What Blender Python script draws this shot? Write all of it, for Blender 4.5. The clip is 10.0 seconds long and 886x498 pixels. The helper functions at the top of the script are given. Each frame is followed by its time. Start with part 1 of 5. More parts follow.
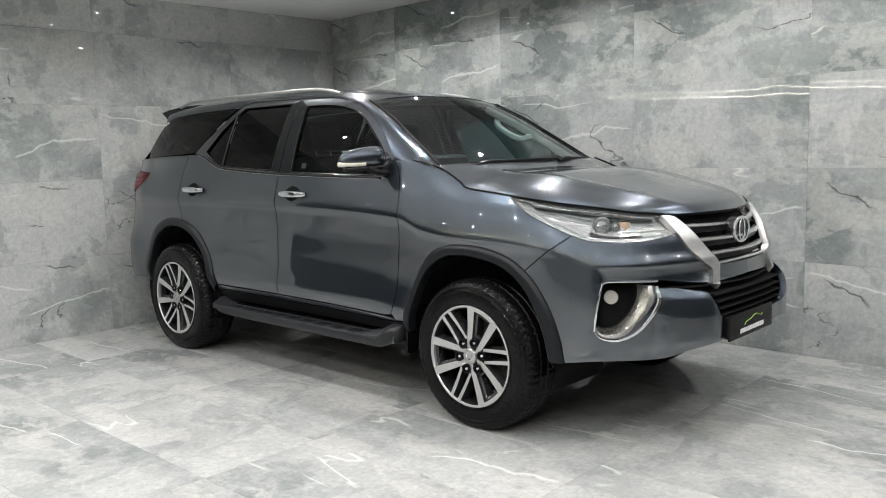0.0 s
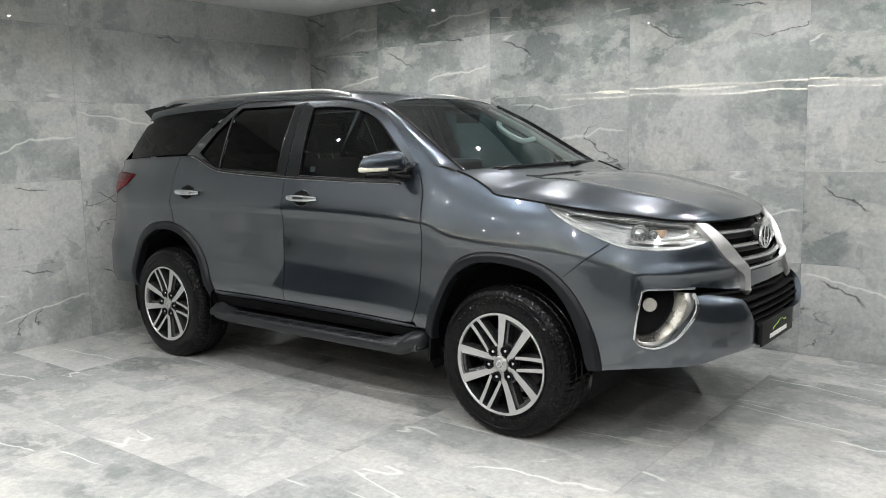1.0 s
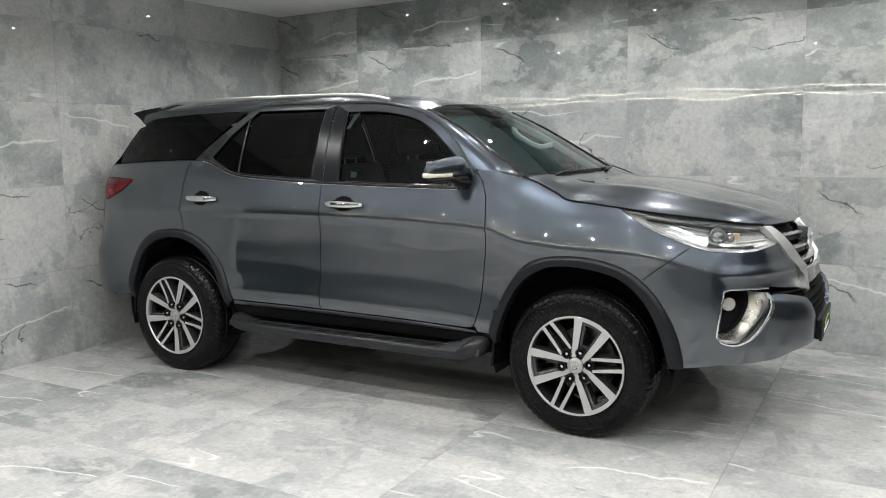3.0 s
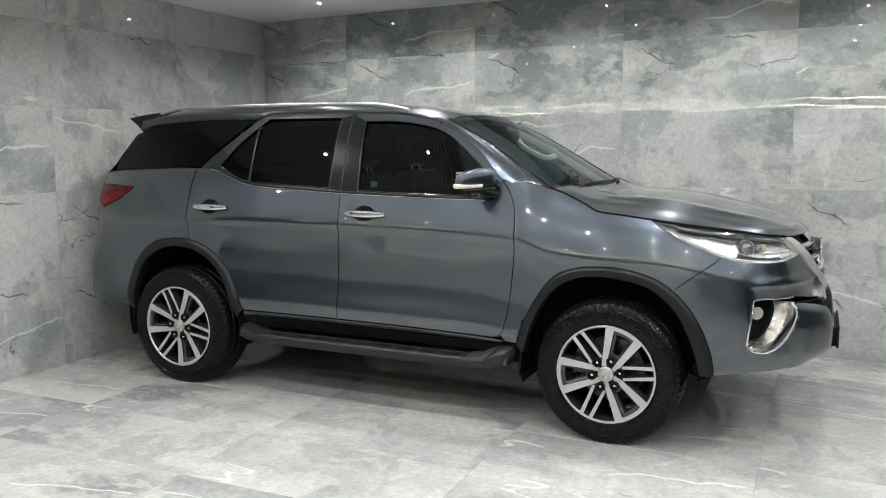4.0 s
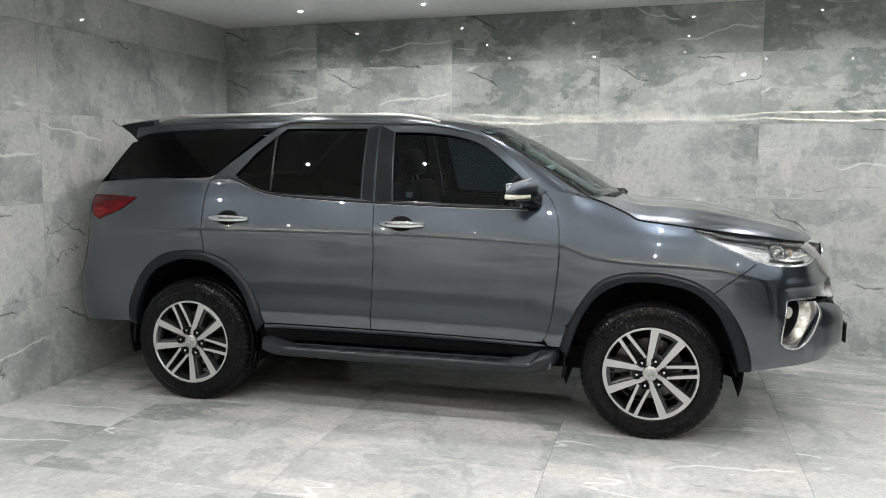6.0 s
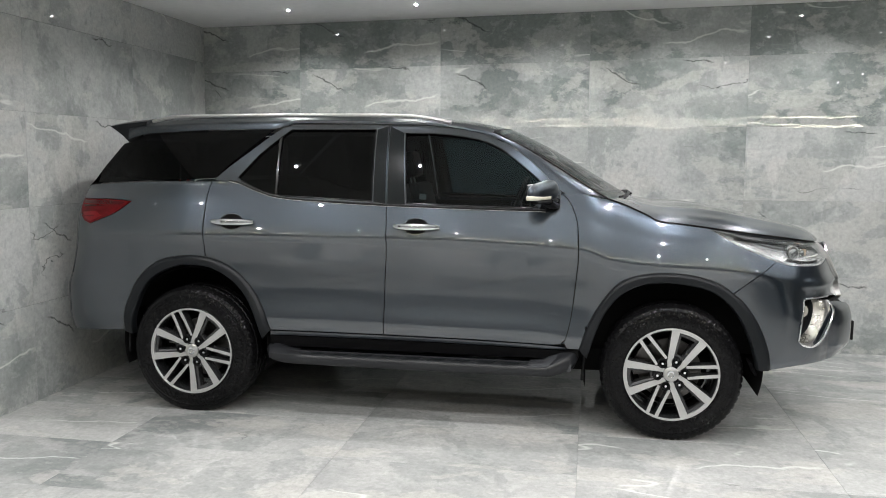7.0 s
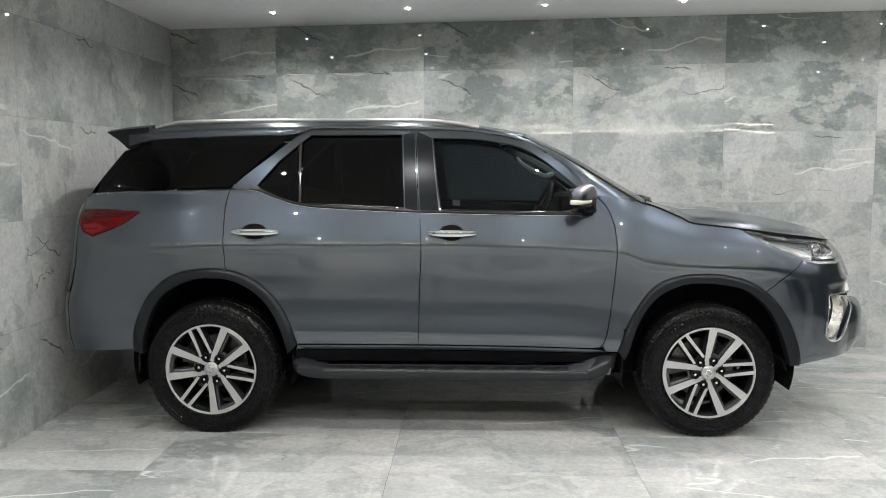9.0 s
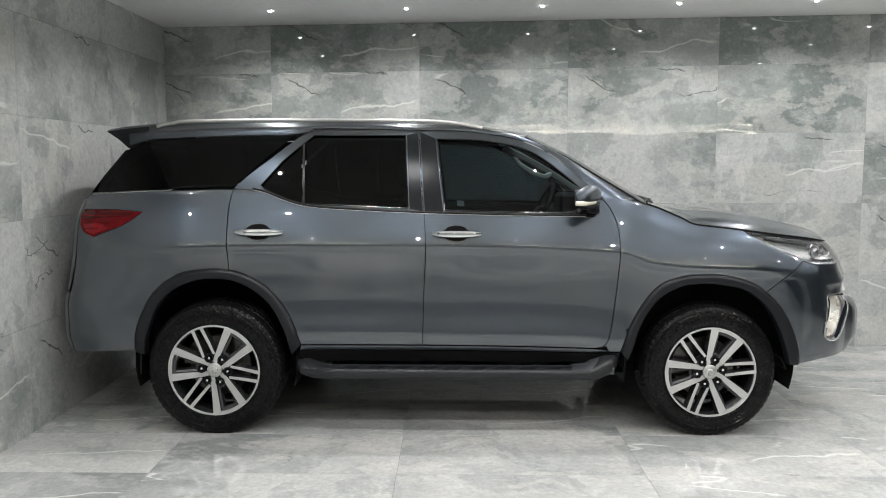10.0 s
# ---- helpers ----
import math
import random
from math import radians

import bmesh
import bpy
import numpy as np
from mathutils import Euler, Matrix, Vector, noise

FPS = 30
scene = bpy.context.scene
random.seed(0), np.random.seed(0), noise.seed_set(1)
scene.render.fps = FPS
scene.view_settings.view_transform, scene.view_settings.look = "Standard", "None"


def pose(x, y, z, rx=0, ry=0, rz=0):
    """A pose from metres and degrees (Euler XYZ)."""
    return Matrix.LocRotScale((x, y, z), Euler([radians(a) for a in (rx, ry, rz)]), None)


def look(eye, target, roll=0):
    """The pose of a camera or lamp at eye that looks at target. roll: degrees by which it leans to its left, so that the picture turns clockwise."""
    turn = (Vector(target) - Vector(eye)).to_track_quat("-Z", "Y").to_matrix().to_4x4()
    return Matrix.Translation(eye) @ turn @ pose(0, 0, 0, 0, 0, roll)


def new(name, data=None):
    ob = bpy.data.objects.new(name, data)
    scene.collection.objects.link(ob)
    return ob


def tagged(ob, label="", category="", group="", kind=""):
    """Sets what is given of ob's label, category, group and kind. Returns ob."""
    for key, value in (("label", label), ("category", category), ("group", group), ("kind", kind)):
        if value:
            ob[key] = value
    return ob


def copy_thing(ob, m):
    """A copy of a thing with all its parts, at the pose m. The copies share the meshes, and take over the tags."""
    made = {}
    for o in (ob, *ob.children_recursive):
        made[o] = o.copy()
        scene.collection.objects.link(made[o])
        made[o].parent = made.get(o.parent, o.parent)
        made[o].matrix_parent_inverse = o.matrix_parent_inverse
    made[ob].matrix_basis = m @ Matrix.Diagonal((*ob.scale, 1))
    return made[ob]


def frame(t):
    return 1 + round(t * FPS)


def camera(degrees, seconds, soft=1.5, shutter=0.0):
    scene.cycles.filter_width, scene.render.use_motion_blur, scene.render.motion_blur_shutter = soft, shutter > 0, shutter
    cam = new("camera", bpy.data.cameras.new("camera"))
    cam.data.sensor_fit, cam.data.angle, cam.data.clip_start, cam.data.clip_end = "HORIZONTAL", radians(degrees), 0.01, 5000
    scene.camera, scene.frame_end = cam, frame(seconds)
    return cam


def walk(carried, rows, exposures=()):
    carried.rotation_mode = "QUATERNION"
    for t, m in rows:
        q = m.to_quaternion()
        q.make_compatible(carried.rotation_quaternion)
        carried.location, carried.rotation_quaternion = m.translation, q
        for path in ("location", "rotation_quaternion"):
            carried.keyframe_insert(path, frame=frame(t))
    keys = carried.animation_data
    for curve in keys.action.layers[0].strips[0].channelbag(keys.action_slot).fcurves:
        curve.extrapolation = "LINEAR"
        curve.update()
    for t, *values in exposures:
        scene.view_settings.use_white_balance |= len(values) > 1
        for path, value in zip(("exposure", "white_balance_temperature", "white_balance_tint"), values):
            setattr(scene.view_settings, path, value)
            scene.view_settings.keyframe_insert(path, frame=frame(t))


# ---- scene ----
cam = camera(56.0, 10.0, soft=1.0)
PATH = [
    (0, (5.353, -3.89, 1.382), (4.004, -2.434, 1.138), -1.4),
    (0.5, (5.132, -3.998, 1.419), (3.842, -2.49, 1.164), -1.2),
    (1, (4.953, -4.154, 1.461), (3.731, -2.594, 1.194), -1.1),
    (1.5, (4.781, -4.408, 1.473), (3.628, -2.798, 1.195), -1.0),
    (2, (4.593, -4.522, 1.468), (3.499, -2.871, 1.191), -0.9),
    (2.5, (4.339, -4.579, 1.464), (3.309, -2.886, 1.192), -0.8),
    (3, (4.128, -4.713, 1.487), (3.164, -2.981, 1.224), -0.7),
    (4.5, (3.457, -5.075, 1.512), (2.718, -3.232, 1.273), 0.3),
    (5, (3.237, -5.225, 1.501), (2.58, -3.349, 1.271), 0.4),
    (5.5, (2.997, -5.368, 1.535), (2.422, -3.466, 1.304), 0.4),
    (7, (2.296, -5.403, 1.502), (1.951, -3.445, 1.287), 0.4),
    (7.5, (2.085, -5.462, 1.499), (1.815, -3.492, 1.287), 0.3),
    (8, (1.87, -5.41, 1.475), (1.674, -3.431, 1.266), 0.1),
    (8.5, (1.676, -5.389, 1.488), (1.548, -3.403, 1.286), -0.0),
    (9, (1.465, -5.414, 1.484), (1.39, -3.425, 1.289), -0.1),
    (9.5, (1.346, -5.424, 1.486), (1.304, -3.434, 1.293), -0.1),
    (10, (1.314, -5.428, 1.497), (1.294, -3.438, 1.298), 0.1),
]
walk(cam, [(t, look(eye, target, roll)) for t, eye, target, roll in PATH])

from mathutils.geometry import delaunay_2d_cdt

# ---- light ----
world = bpy.data.worlds.new("world")
world.use_nodes = True
world.node_tree.nodes["Background"].inputs[0].default_value = (0.5, 0.55, 0.6, 1)
world.node_tree.nodes["Background"].inputs[1].default_value = 0.05
scene.world = world
scene.view_settings.exposure = 0.0
LAMP_WATTS = 42.0
# first two columns are unseen, added to brighten the floor at the left
LAMP_X = [-0.03 + 1.005 * i for i in range(-2, 7)]
# last row is unseen, added to brighten the upper doors
LAMP_Y = [0.86, -0.36, -1.70, -3.02, -4.34, -5.64]

# room, in metres: rear axle of the car over the origin, the car's nose towards +x
LEFT, BACK, RIGHT, NEAR, TOP = -1.035, 1.49, 7.13, -6.6, 2.615
RISE = 0.0183  # the ceiling climbs a little along x
FAR_LEFT, LEFT_END = -3.4, -2.72


def ceiling_at(x):
    return TOP + RISE * (x - LEFT)


# ---- materials ----
def material(name):
    m = bpy.data.materials.new(name)
    m.use_nodes = True
    nt = m.node_tree
    return m, nt, nt.nodes["Principled BSDF"]


def node(nt, kind, **values):
    n = nt.nodes.new(kind)
    for key, value in values.items():
        if key in n.inputs:
            n.inputs[key].default_value = value
    return n


def ramp(nt, source, stops):
    n = nt.nodes.new("ShaderNodeValToRGB")
    while len(n.color_ramp.elements) < len(stops):
        n.color_ramp.elements.new(0.5)
    for e, (p, c) in zip(n.color_ramp.elements, stops):
        e.position, e.color = p, (c if len(c) == 4 else (*c, 1))
    nt.links.new(source, n.inputs[0])
    return n.outputs[0]


def maths(nt, op, a, b=None, c=None, clamp=False):
    n = nt.nodes.new("ShaderNodeMath")
    n.operation, n.use_clamp = op, clamp
    for i, v in enumerate((a, b, c)):
        if v is None:
            continue
        if isinstance(v, (int, float)):
            n.inputs[i].default_value = v
        else:
            nt.links.new(v, n.inputs[i])
    return n.outputs[0]


def blend(nt, factor, a, b, mode="MIX"):
    n = nt.nodes.new("ShaderNodeMix")
    n.data_type, n.blend_type = "RGBA", mode
    for i, v in ((0, factor), (6, a), (7, b)):
        if isinstance(v, (int, float)):
            n.inputs[i].default_value = v
        elif isinstance(v, tuple):
            n.inputs[i].default_value = (*v, 1)
        else:
            nt.links.new(v, n.inputs[i])
    return n.outputs[2]


def marble(name, light, dark, rough, tone, bump, strokes=1.0):
    """Polished grey stone tile: clouds, pale veins and dark cracks, another cut of the slab on each tile."""
    m, nt, p = material(name)
    coord, info = nt.nodes.new("ShaderNodeTexCoord"), nt.nodes.new("ShaderNodeObjectInfo")
    shift = nt.nodes.new("ShaderNodeVectorMath")
    shift.operation = "SCALE"
    white = nt.nodes.new("ShaderNodeTexWhiteNoise")
    white.noise_dimensions = "1D"
    nt.links.new(info.outputs["Random"], white.inputs["W"])
    nt.links.new(white.outputs["Color"], shift.inputs[0])
    shift.inputs["Scale"].default_value = 37.0
    place = nt.nodes.new("ShaderNodeVectorMath")
    nt.links.new(coord.outputs["Object"], place.inputs[0])
    nt.links.new(shift.outputs[0], place.inputs[1])

    def noise_at(scale, detail, roughness=0.55, distortion=0.0, stretch=None):
        n = node(nt, "ShaderNodeTexNoise", Scale=scale, Detail=detail, Roughness=roughness, Distortion=distortion)
        if stretch:
            mp = nt.nodes.new("ShaderNodeMapping")
            mp.inputs["Scale"].default_value = stretch[0]
            mp.inputs["Rotation"].default_value = stretch[1]
            nt.links.new(place.outputs[0], mp.inputs[0])
            nt.links.new(mp.outputs[0], n.inputs["Vector"])
        else:
            nt.links.new(place.outputs[0], n.inputs["Vector"])
        return n.outputs["Fac"]
    cloud, patch = noise_at(0.6, 6.0, 0.52, 0.5), noise_at(3.1, 7.0, 0.62, 0.4)
    grain = noise_at(38.0, 4.0, 0.7)
    mixed = maths(nt, "ADD", maths(nt, "MULTIPLY", cloud, 0.66), maths(nt, "MULTIPLY", patch, 0.34))
    mixed = maths(nt, "ADD", mixed, maths(nt, "MULTIPLY", maths(nt, "SUBTRACT", white.outputs["Value"], 0.5), tone))
    # object colour shifts each tile's tone, with some light and shade put in
    tone_light = nt.nodes.new("ShaderNodeSeparateColor")
    nt.links.new(info.outputs["Color"], tone_light.inputs[0])
    mixed = maths(nt, "ADD", mixed, maths(nt, "MULTIPLY", maths(nt, "SUBTRACT", tone_light.outputs[0], 0.5), 0.22))
    mid = tuple((a + b) / 2 for a, b in zip(light, dark))
    base = ramp(nt, mixed, [(0.40, dark), (0.47, tuple(0.4 * a + 0.6 * b for a, b in zip(light, dark))), (0.52, mid), (0.59, tuple(0.9 * c for c in light))])

    def torn(scale, edge, stretch, low=0.60):
        """Overlapping sheets of tone with ragged borders."""
        return ramp(nt, noise_at(scale, 9.0, low, 0.25, stretch), [(edge, (0, 0, 0)), (edge + 0.022, (0.8, 0.8, 0.8)), (edge + 0.09, (1, 1, 1))])
    base = blend(nt, maths(nt, "MULTIPLY", torn(1.25, 0.49, ((0.8, 1.2, 1.0), (0.2, 0.1, 0.5))), 0.50), base, tuple(0.92 * c for c in light))
    base = blend(nt, maths(nt, "MULTIPLY", torn(1.7, 0.53, ((1.2, 0.8, 1.0), (0.5, 0.3, 1.2))), 0.55), base, tuple(1.15 * c for c in dark))
    base = blend(nt, maths(nt, "MULTIPLY", torn(2.3, 0.54, ((0.7, 1.3, 1.0), (0.7, 0.2, 2.1)), 0.64), 0.45), base, (light[0] * 1.08, light[1] * 1.04, light[2] * 1.0))
    base = blend(nt, maths(nt, "MULTIPLY", torn(4.5, 0.57, ((1.0, 1.0, 1.0), (0.1, 0.9, 0.4)), 0.66), 0.25), base, mid)
    base = blend(nt, maths(nt, "MULTIPLY", torn(9.0, 0.56, ((0.8, 1.2, 1.0), (0.4, 0.2, 0.9)), 0.68), 0.28), base, tuple(0.97 * c for c in light))
    base = blend(nt, maths(nt, "MULTIPLY", torn(16.0, 0.55, ((1.3, 0.8, 1.0), (0.3, 0.5, 1.7)), 0.7), 0.22), base, tuple(0.8 * a + 0.2 * b for a, b in zip(dark, light)))
    base = blend(nt, 0.32, base, grain, "OVERLAY")

    def vein(scale, width, stretch, cover, detail=3.0, twist=0.25):
        line = maths(nt, "ABSOLUTE", maths(nt, "SUBTRACT", noise_at(scale, detail, 0.5, twist, stretch), 0.5))
        line = maths(nt, "SUBTRACT", 1.0, maths(nt, "DIVIDE", line, width), clamp=True)
        mask = ramp(nt, noise_at(1.6, 2.0, 0.5, 0.0, ((1.0, 1.3, 0.8), (0.3, 0.2, scale))), [(cover, (0, 0, 0)), (cover + 0.05, (1, 1, 1))])
        return maths(nt, "MULTIPLY", line, mask)
    pale = vein(0.9, 0.0075, ((0.45, 1.9, 1.9), (0.0, 0.0, 0.14)), 0.60, 4.0)
    fine = vein(2.4, 0.006, ((0.5, 1.5, 1.5), (0.0, 0.0, -0.3)), 0.56, 4.0)
    crack = vein(1.1, 0.0045, ((0.75, 1.5, 1.5), (0.0, 0.0, -0.55)), 0.62, 7.0)
    split = nt.nodes.new("ShaderNodeSeparateXYZ")
    nt.links.new(coord.outputs["Object"], split.inputs[0])
    u, v = split.outputs[0], split.outputs[1]
    jag, sway = maths(nt, "SUBTRACT", noise_at(6.0, 4.0, 0.6), 0.5), maths(nt, "SUBTRACT", noise_at(3.0, 4.0, 0.5), 0.5)

    def printed(height, slope, u0, u1, width, wander, amount, chance):
        """One line of the tile's print: a jagged stroke from u0 to u1, on some of the tiles."""
        level = maths(nt, "ADD", maths(nt, "ADD", maths(nt, "MULTIPLY", u, slope), height), maths(nt, "MULTIPLY", wander, amount))
        d = maths(nt, "ABSOLUTE", maths(nt, "SUBTRACT", v, level))
        d = maths(nt, "SUBTRACT", 1.0, maths(nt, "DIVIDE", d, width), clamp=True)
        near = maths(nt, "MULTIPLY", maths(nt, "DIVIDE", maths(nt, "SUBTRACT", u, u0), 0.05, clamp=True), maths(nt, "DIVIDE", maths(nt, "SUBTRACT", u1, u), 0.05, clamp=True))
        pick = nt.nodes.new("ShaderNodeTexWhiteNoise")
        pick.noise_dimensions = "1D"
        nt.links.new(maths(nt, "ADD", info.outputs["Random"], 10 * u0 + u1), pick.inputs["W"])
        return maths(nt, "MULTIPLY", maths(nt, "MULTIPLY", d, near), maths(nt, "LESS_THAN", pick.outputs["Value"], chance))
    crack = maths(nt, "MAXIMUM", crack, printed(-0.04, -0.48, -0.50, -0.20, 0.010, jag, 0.14, 0.45 * (strokes > 0.75)))
    crack = maths(nt, "MAXIMUM", crack, printed(0.27, -0.12, 0.10, 0.36, 0.008, jag, 0.12, 0.35 * (strokes > 0.75)))
    pale = maths(nt, "MAXIMUM", pale, printed(-0.06, 0.16, -0.05, 0.60, 0.014 * strokes, sway, 0.20, 0.5 * strokes))
    pale = maths(nt, "MAXIMUM", pale, printed(0.10, -0.22, -0.60, 0.02, 0.011 * strokes, sway, 0.18, 0.3 * strokes))
    base = blend(nt, maths(nt, "MULTIPLY", pale, 0.85 * strokes), base, (0.70, 0.72, 0.68))
    base = blend(nt, maths(nt, "MULTIPLY", fine, 0.16), base, (0.60, 0.62, 0.58))
    base = blend(nt, maths(nt, "MULTIPLY", crack, 0.85 if strokes > 0.75 else 0.4), base, (0.04, 0.045, 0.043))
    nt.links.new(base, p.inputs["Base Color"])
    nt.links.new(maths(nt, "ADD", maths(nt, "MULTIPLY", patch, rough * 0.8), rough * 0.3), p.inputs["Roughness"])
    wave = maths(nt, "ADD", noise_at(1.7, 1.0, 0.4), maths(nt, "MULTIPLY", noise_at(7.0, 2.0, 0.5), 0.045))
    b = node(nt, "ShaderNodeBump", Strength=bump, Distance=0.01)
    nt.links.new(wave, b.inputs["Height"])
    nt.links.new(b.outputs[0], p.inputs["Normal"])
    return m


def plain(name, colour, rough, metal=0.0, coat=0.0, grain=0.0, scale=60.0, bump=0.0, spec=0.5):
    """A surface of one colour with fine uneven tone, gloss and relief."""
    m, nt, p = material(name)
    p.inputs["Metallic"].default_value, p.inputs["Coat Weight"].default_value = metal, coat
    p.inputs["Coat Roughness"].default_value, p.inputs["Specular IOR Level"].default_value = 0.02, spec
    coord = nt.nodes.new("ShaderNodeTexCoord")
    n = node(nt, "ShaderNodeTexNoise", Scale=scale, Detail=4.0, Roughness=0.65)
    nt.links.new(coord.outputs["Object"], n.inputs["Vector"])
    f = n.outputs["Fac"]
    nt.links.new(ramp(nt, f, [(0.3, tuple(c * (1 - grain) for c in colour)), (0.7, tuple(min(1, c * (1 + grain)) for c in colour))]), p.inputs["Base Color"])
    nt.links.new(maths(nt, "ADD", maths(nt, "MULTIPLY", f, rough * 0.3), rough * 0.85), p.inputs["Roughness"])
    if bump:
        b = node(nt, "ShaderNodeBump", Strength=bump, Distance=0.002)
        nt.links.new(f, b.inputs["Height"])
        nt.links.new(b.outputs[0], p.inputs["Normal"])
    return m


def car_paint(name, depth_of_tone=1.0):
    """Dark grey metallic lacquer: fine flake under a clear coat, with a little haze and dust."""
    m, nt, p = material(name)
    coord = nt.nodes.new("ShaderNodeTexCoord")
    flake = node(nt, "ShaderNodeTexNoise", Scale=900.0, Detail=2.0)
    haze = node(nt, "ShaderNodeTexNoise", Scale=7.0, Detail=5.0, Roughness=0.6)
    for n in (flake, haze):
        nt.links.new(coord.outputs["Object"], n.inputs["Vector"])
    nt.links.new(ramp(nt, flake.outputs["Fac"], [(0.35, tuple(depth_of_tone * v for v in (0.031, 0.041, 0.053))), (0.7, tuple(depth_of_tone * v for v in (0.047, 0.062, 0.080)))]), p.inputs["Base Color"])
    p.inputs["Metallic"].default_value = 0.92
    nt.links.new(maths(nt, "ADD", maths(nt, "MULTIPLY", haze.outputs["Fac"], 0.03), 0.285), p.inputs["Roughness"])
    p.inputs["Coat Weight"].default_value = 1.0
    p.inputs["Coat IOR"].default_value = 2.05
    nt.links.new(maths(nt, "MULTIPLY", haze.outputs["Fac"], 0.016), p.inputs["Coat Roughness"])
    ripple = node(nt, "ShaderNodeTexNoise", Scale=3.2, Detail=1.0)
    nt.links.new(coord.outputs["Object"], ripple.inputs["Vector"])
    b = node(nt, "ShaderNodeBump", Strength=0.10, Distance=0.01)
    nt.links.new(ripple.outputs["Fac"], b.inputs["Height"])
    for slot in ("Normal", "Coat Normal"):
        nt.links.new(b.outputs[0], p.inputs[slot])
    return m


def pane_glass(name, tint, gloss=0.01, ior=1.55):
    """Thin tinted glass: clear through, mirror-bright at a slant."""
    m, nt, p = material(name)
    nt.nodes.remove(p)
    clear, shine, mix = nt.nodes.new("ShaderNodeBsdfTransparent"), nt.nodes.new("ShaderNodeBsdfGlossy"), nt.nodes.new("ShaderNodeMixShader")
    clear.inputs[0].default_value, shine.inputs["Roughness"].default_value = (*tint, 1), gloss
    f = node(nt, "ShaderNodeFresnel", IOR=ior)
    nt.links.new(f.outputs[0], mix.inputs[0])
    nt.links.new(clear.outputs[0], mix.inputs[1])
    nt.links.new(shine.outputs[0], mix.inputs[2])
    nt.links.new(mix.outputs[0], nt.nodes["Material Output"].inputs[0])
    return m


def glowing(name, colour, strength):
    m, nt, p = material(name)
    p.inputs["Emission Color"].default_value, p.inputs["Emission Strength"].default_value = (*colour, 1), strength
    p.inputs["Base Color"].default_value = (*colour, 1)
    return m


WALL_STONE = marble("wall_stone", (0.48, 0.492, 0.482), (0.18, 0.203, 0.197), 0.022, 0.10, 0.32, 0.80)
FLOOR_STONE = marble("floor_stone", (0.46, 0.463, 0.450), (0.20, 0.213, 0.209), 0.030, 0.02, 0.02, 0.74)
FLOOR_STONE.node_tree.nodes["Principled BSDF"].inputs["Specular IOR Level"].default_value = 0.36
NEARWALL = plain("grey_wall_paint", (0.22, 0.225, 0.225), 0.6, grain=0.06, scale=3, bump=0.1)
# near-black for the unseen left walls, so the car paint mirrors darkness
SHADE = plain("darkened_unseen_wall", (0.018, 0.019, 0.020), 0.5, grain=0.08, scale=4, bump=0.1)
GROUT = plain("grey_grout", (0.27, 0.275, 0.27), 0.8, grain=0.2, scale=90)
CEILING = plain("white_ceiling_paint", (0.91, 0.91, 0.90), 0.7, grain=0.03, scale=14, bump=0.1)
PAINT = car_paint("grey_metallic_paint")
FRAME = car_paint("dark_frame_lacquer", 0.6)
BLACK = plain("black_plastic", (0.005, 0.005, 0.0055), 0.36, grain=0.3, scale=220, bump=0.10, spec=0.16)
DARK = plain("dark_grey_trim", (0.010, 0.0115, 0.013), 0.34, grain=0.2, scale=260, bump=0.10, spec=0.18)
STEP_GREY = plain("dark_grey_step_plastic", (0.017, 0.018, 0.020), 0.30, grain=0.15, scale=240, bump=0.08, spec=0.3)
# lighter copy of the step plastic, for the light caught by its front end
STEP_LIT = plain("lit_grey_step_plastic", (0.034, 0.036, 0.039), 0.30, grain=0.1, scale=200, spec=0.5)
GLOSSBLACK = plain("gloss_black_trim", (0.01, 0.01, 0.011), 0.12, coat=0.6, grain=0.2)
VOID = plain("black_underbody", (0.005, 0.005, 0.005), 0.8, grain=0.4, scale=30, spec=0.1)
RUBBER = plain("tyre_rubber", (0.0045, 0.0045, 0.0049), 0.16, grain=0.35, scale=70, bump=0.08, spec=0.16)
CHROME = plain("chrome", (0.78, 0.80, 0.82), 0.07, metal=1.0, grain=0.04, scale=25)
SATIN = plain("satin_silver", (0.47, 0.47, 0.46), 0.38, metal=0.9, grain=0.08, scale=40)
ALLOY = plain("machined_alloy", (0.53, 0.53, 0.525), 0.33, metal=0.7, grain=0.06, scale=120)
ALLOY_GREY = plain("grey_painted_alloy", (0.042, 0.043, 0.045), 0.25, metal=0.4, coat=0.5, grain=0.2)
ALLOY_DARK = plain("dark_painted_alloy", (0.02, 0.021, 0.022), 0.22, metal=0.3, coat=0.5, grain=0.2)
STEEL = plain("brake_steel", (0.13, 0.125, 0.12), 0.35, metal=1.0, grain=0.25, scale=50)
LEATHER = plain("dark_leather", (0.022, 0.02, 0.019), 0.5, grain=0.25, scale=120, bump=0.3)
LINER = plain("grey_headliner", (0.24, 0.24, 0.225), 0.9, grain=0.08, scale=150, bump=0.2)
GREYGRIP = plain("grey_plastic", (0.48, 0.48, 0.46), 0.5, grain=0.06)
# chrome darkened in colour, for hollows that reflect black
CHANNEL = plain("darkened_chrome", (0.22, 0.22, 0.215), 0.3, metal=0.7, grain=0.08, scale=40)
BRIGHT = plain("pale_satin_chrome", (0.30, 0.292, 0.265), 0.28, metal=0.85, grain=0.05, scale=12, spec=0.4)
BAR = plain("silver_bar", (0.62, 0.62, 0.62), 0.25, metal=0.9, grain=0.04, scale=30)
BOARD = plain("matt_black_board", (0.008, 0.008, 0.008), 0.5, grain=0.2, spec=0.2)
FOGLENS = plain("fog_lens", (0.36, 0.35, 0.31), 0.15, coat=0.8, grain=0.15, scale=90)
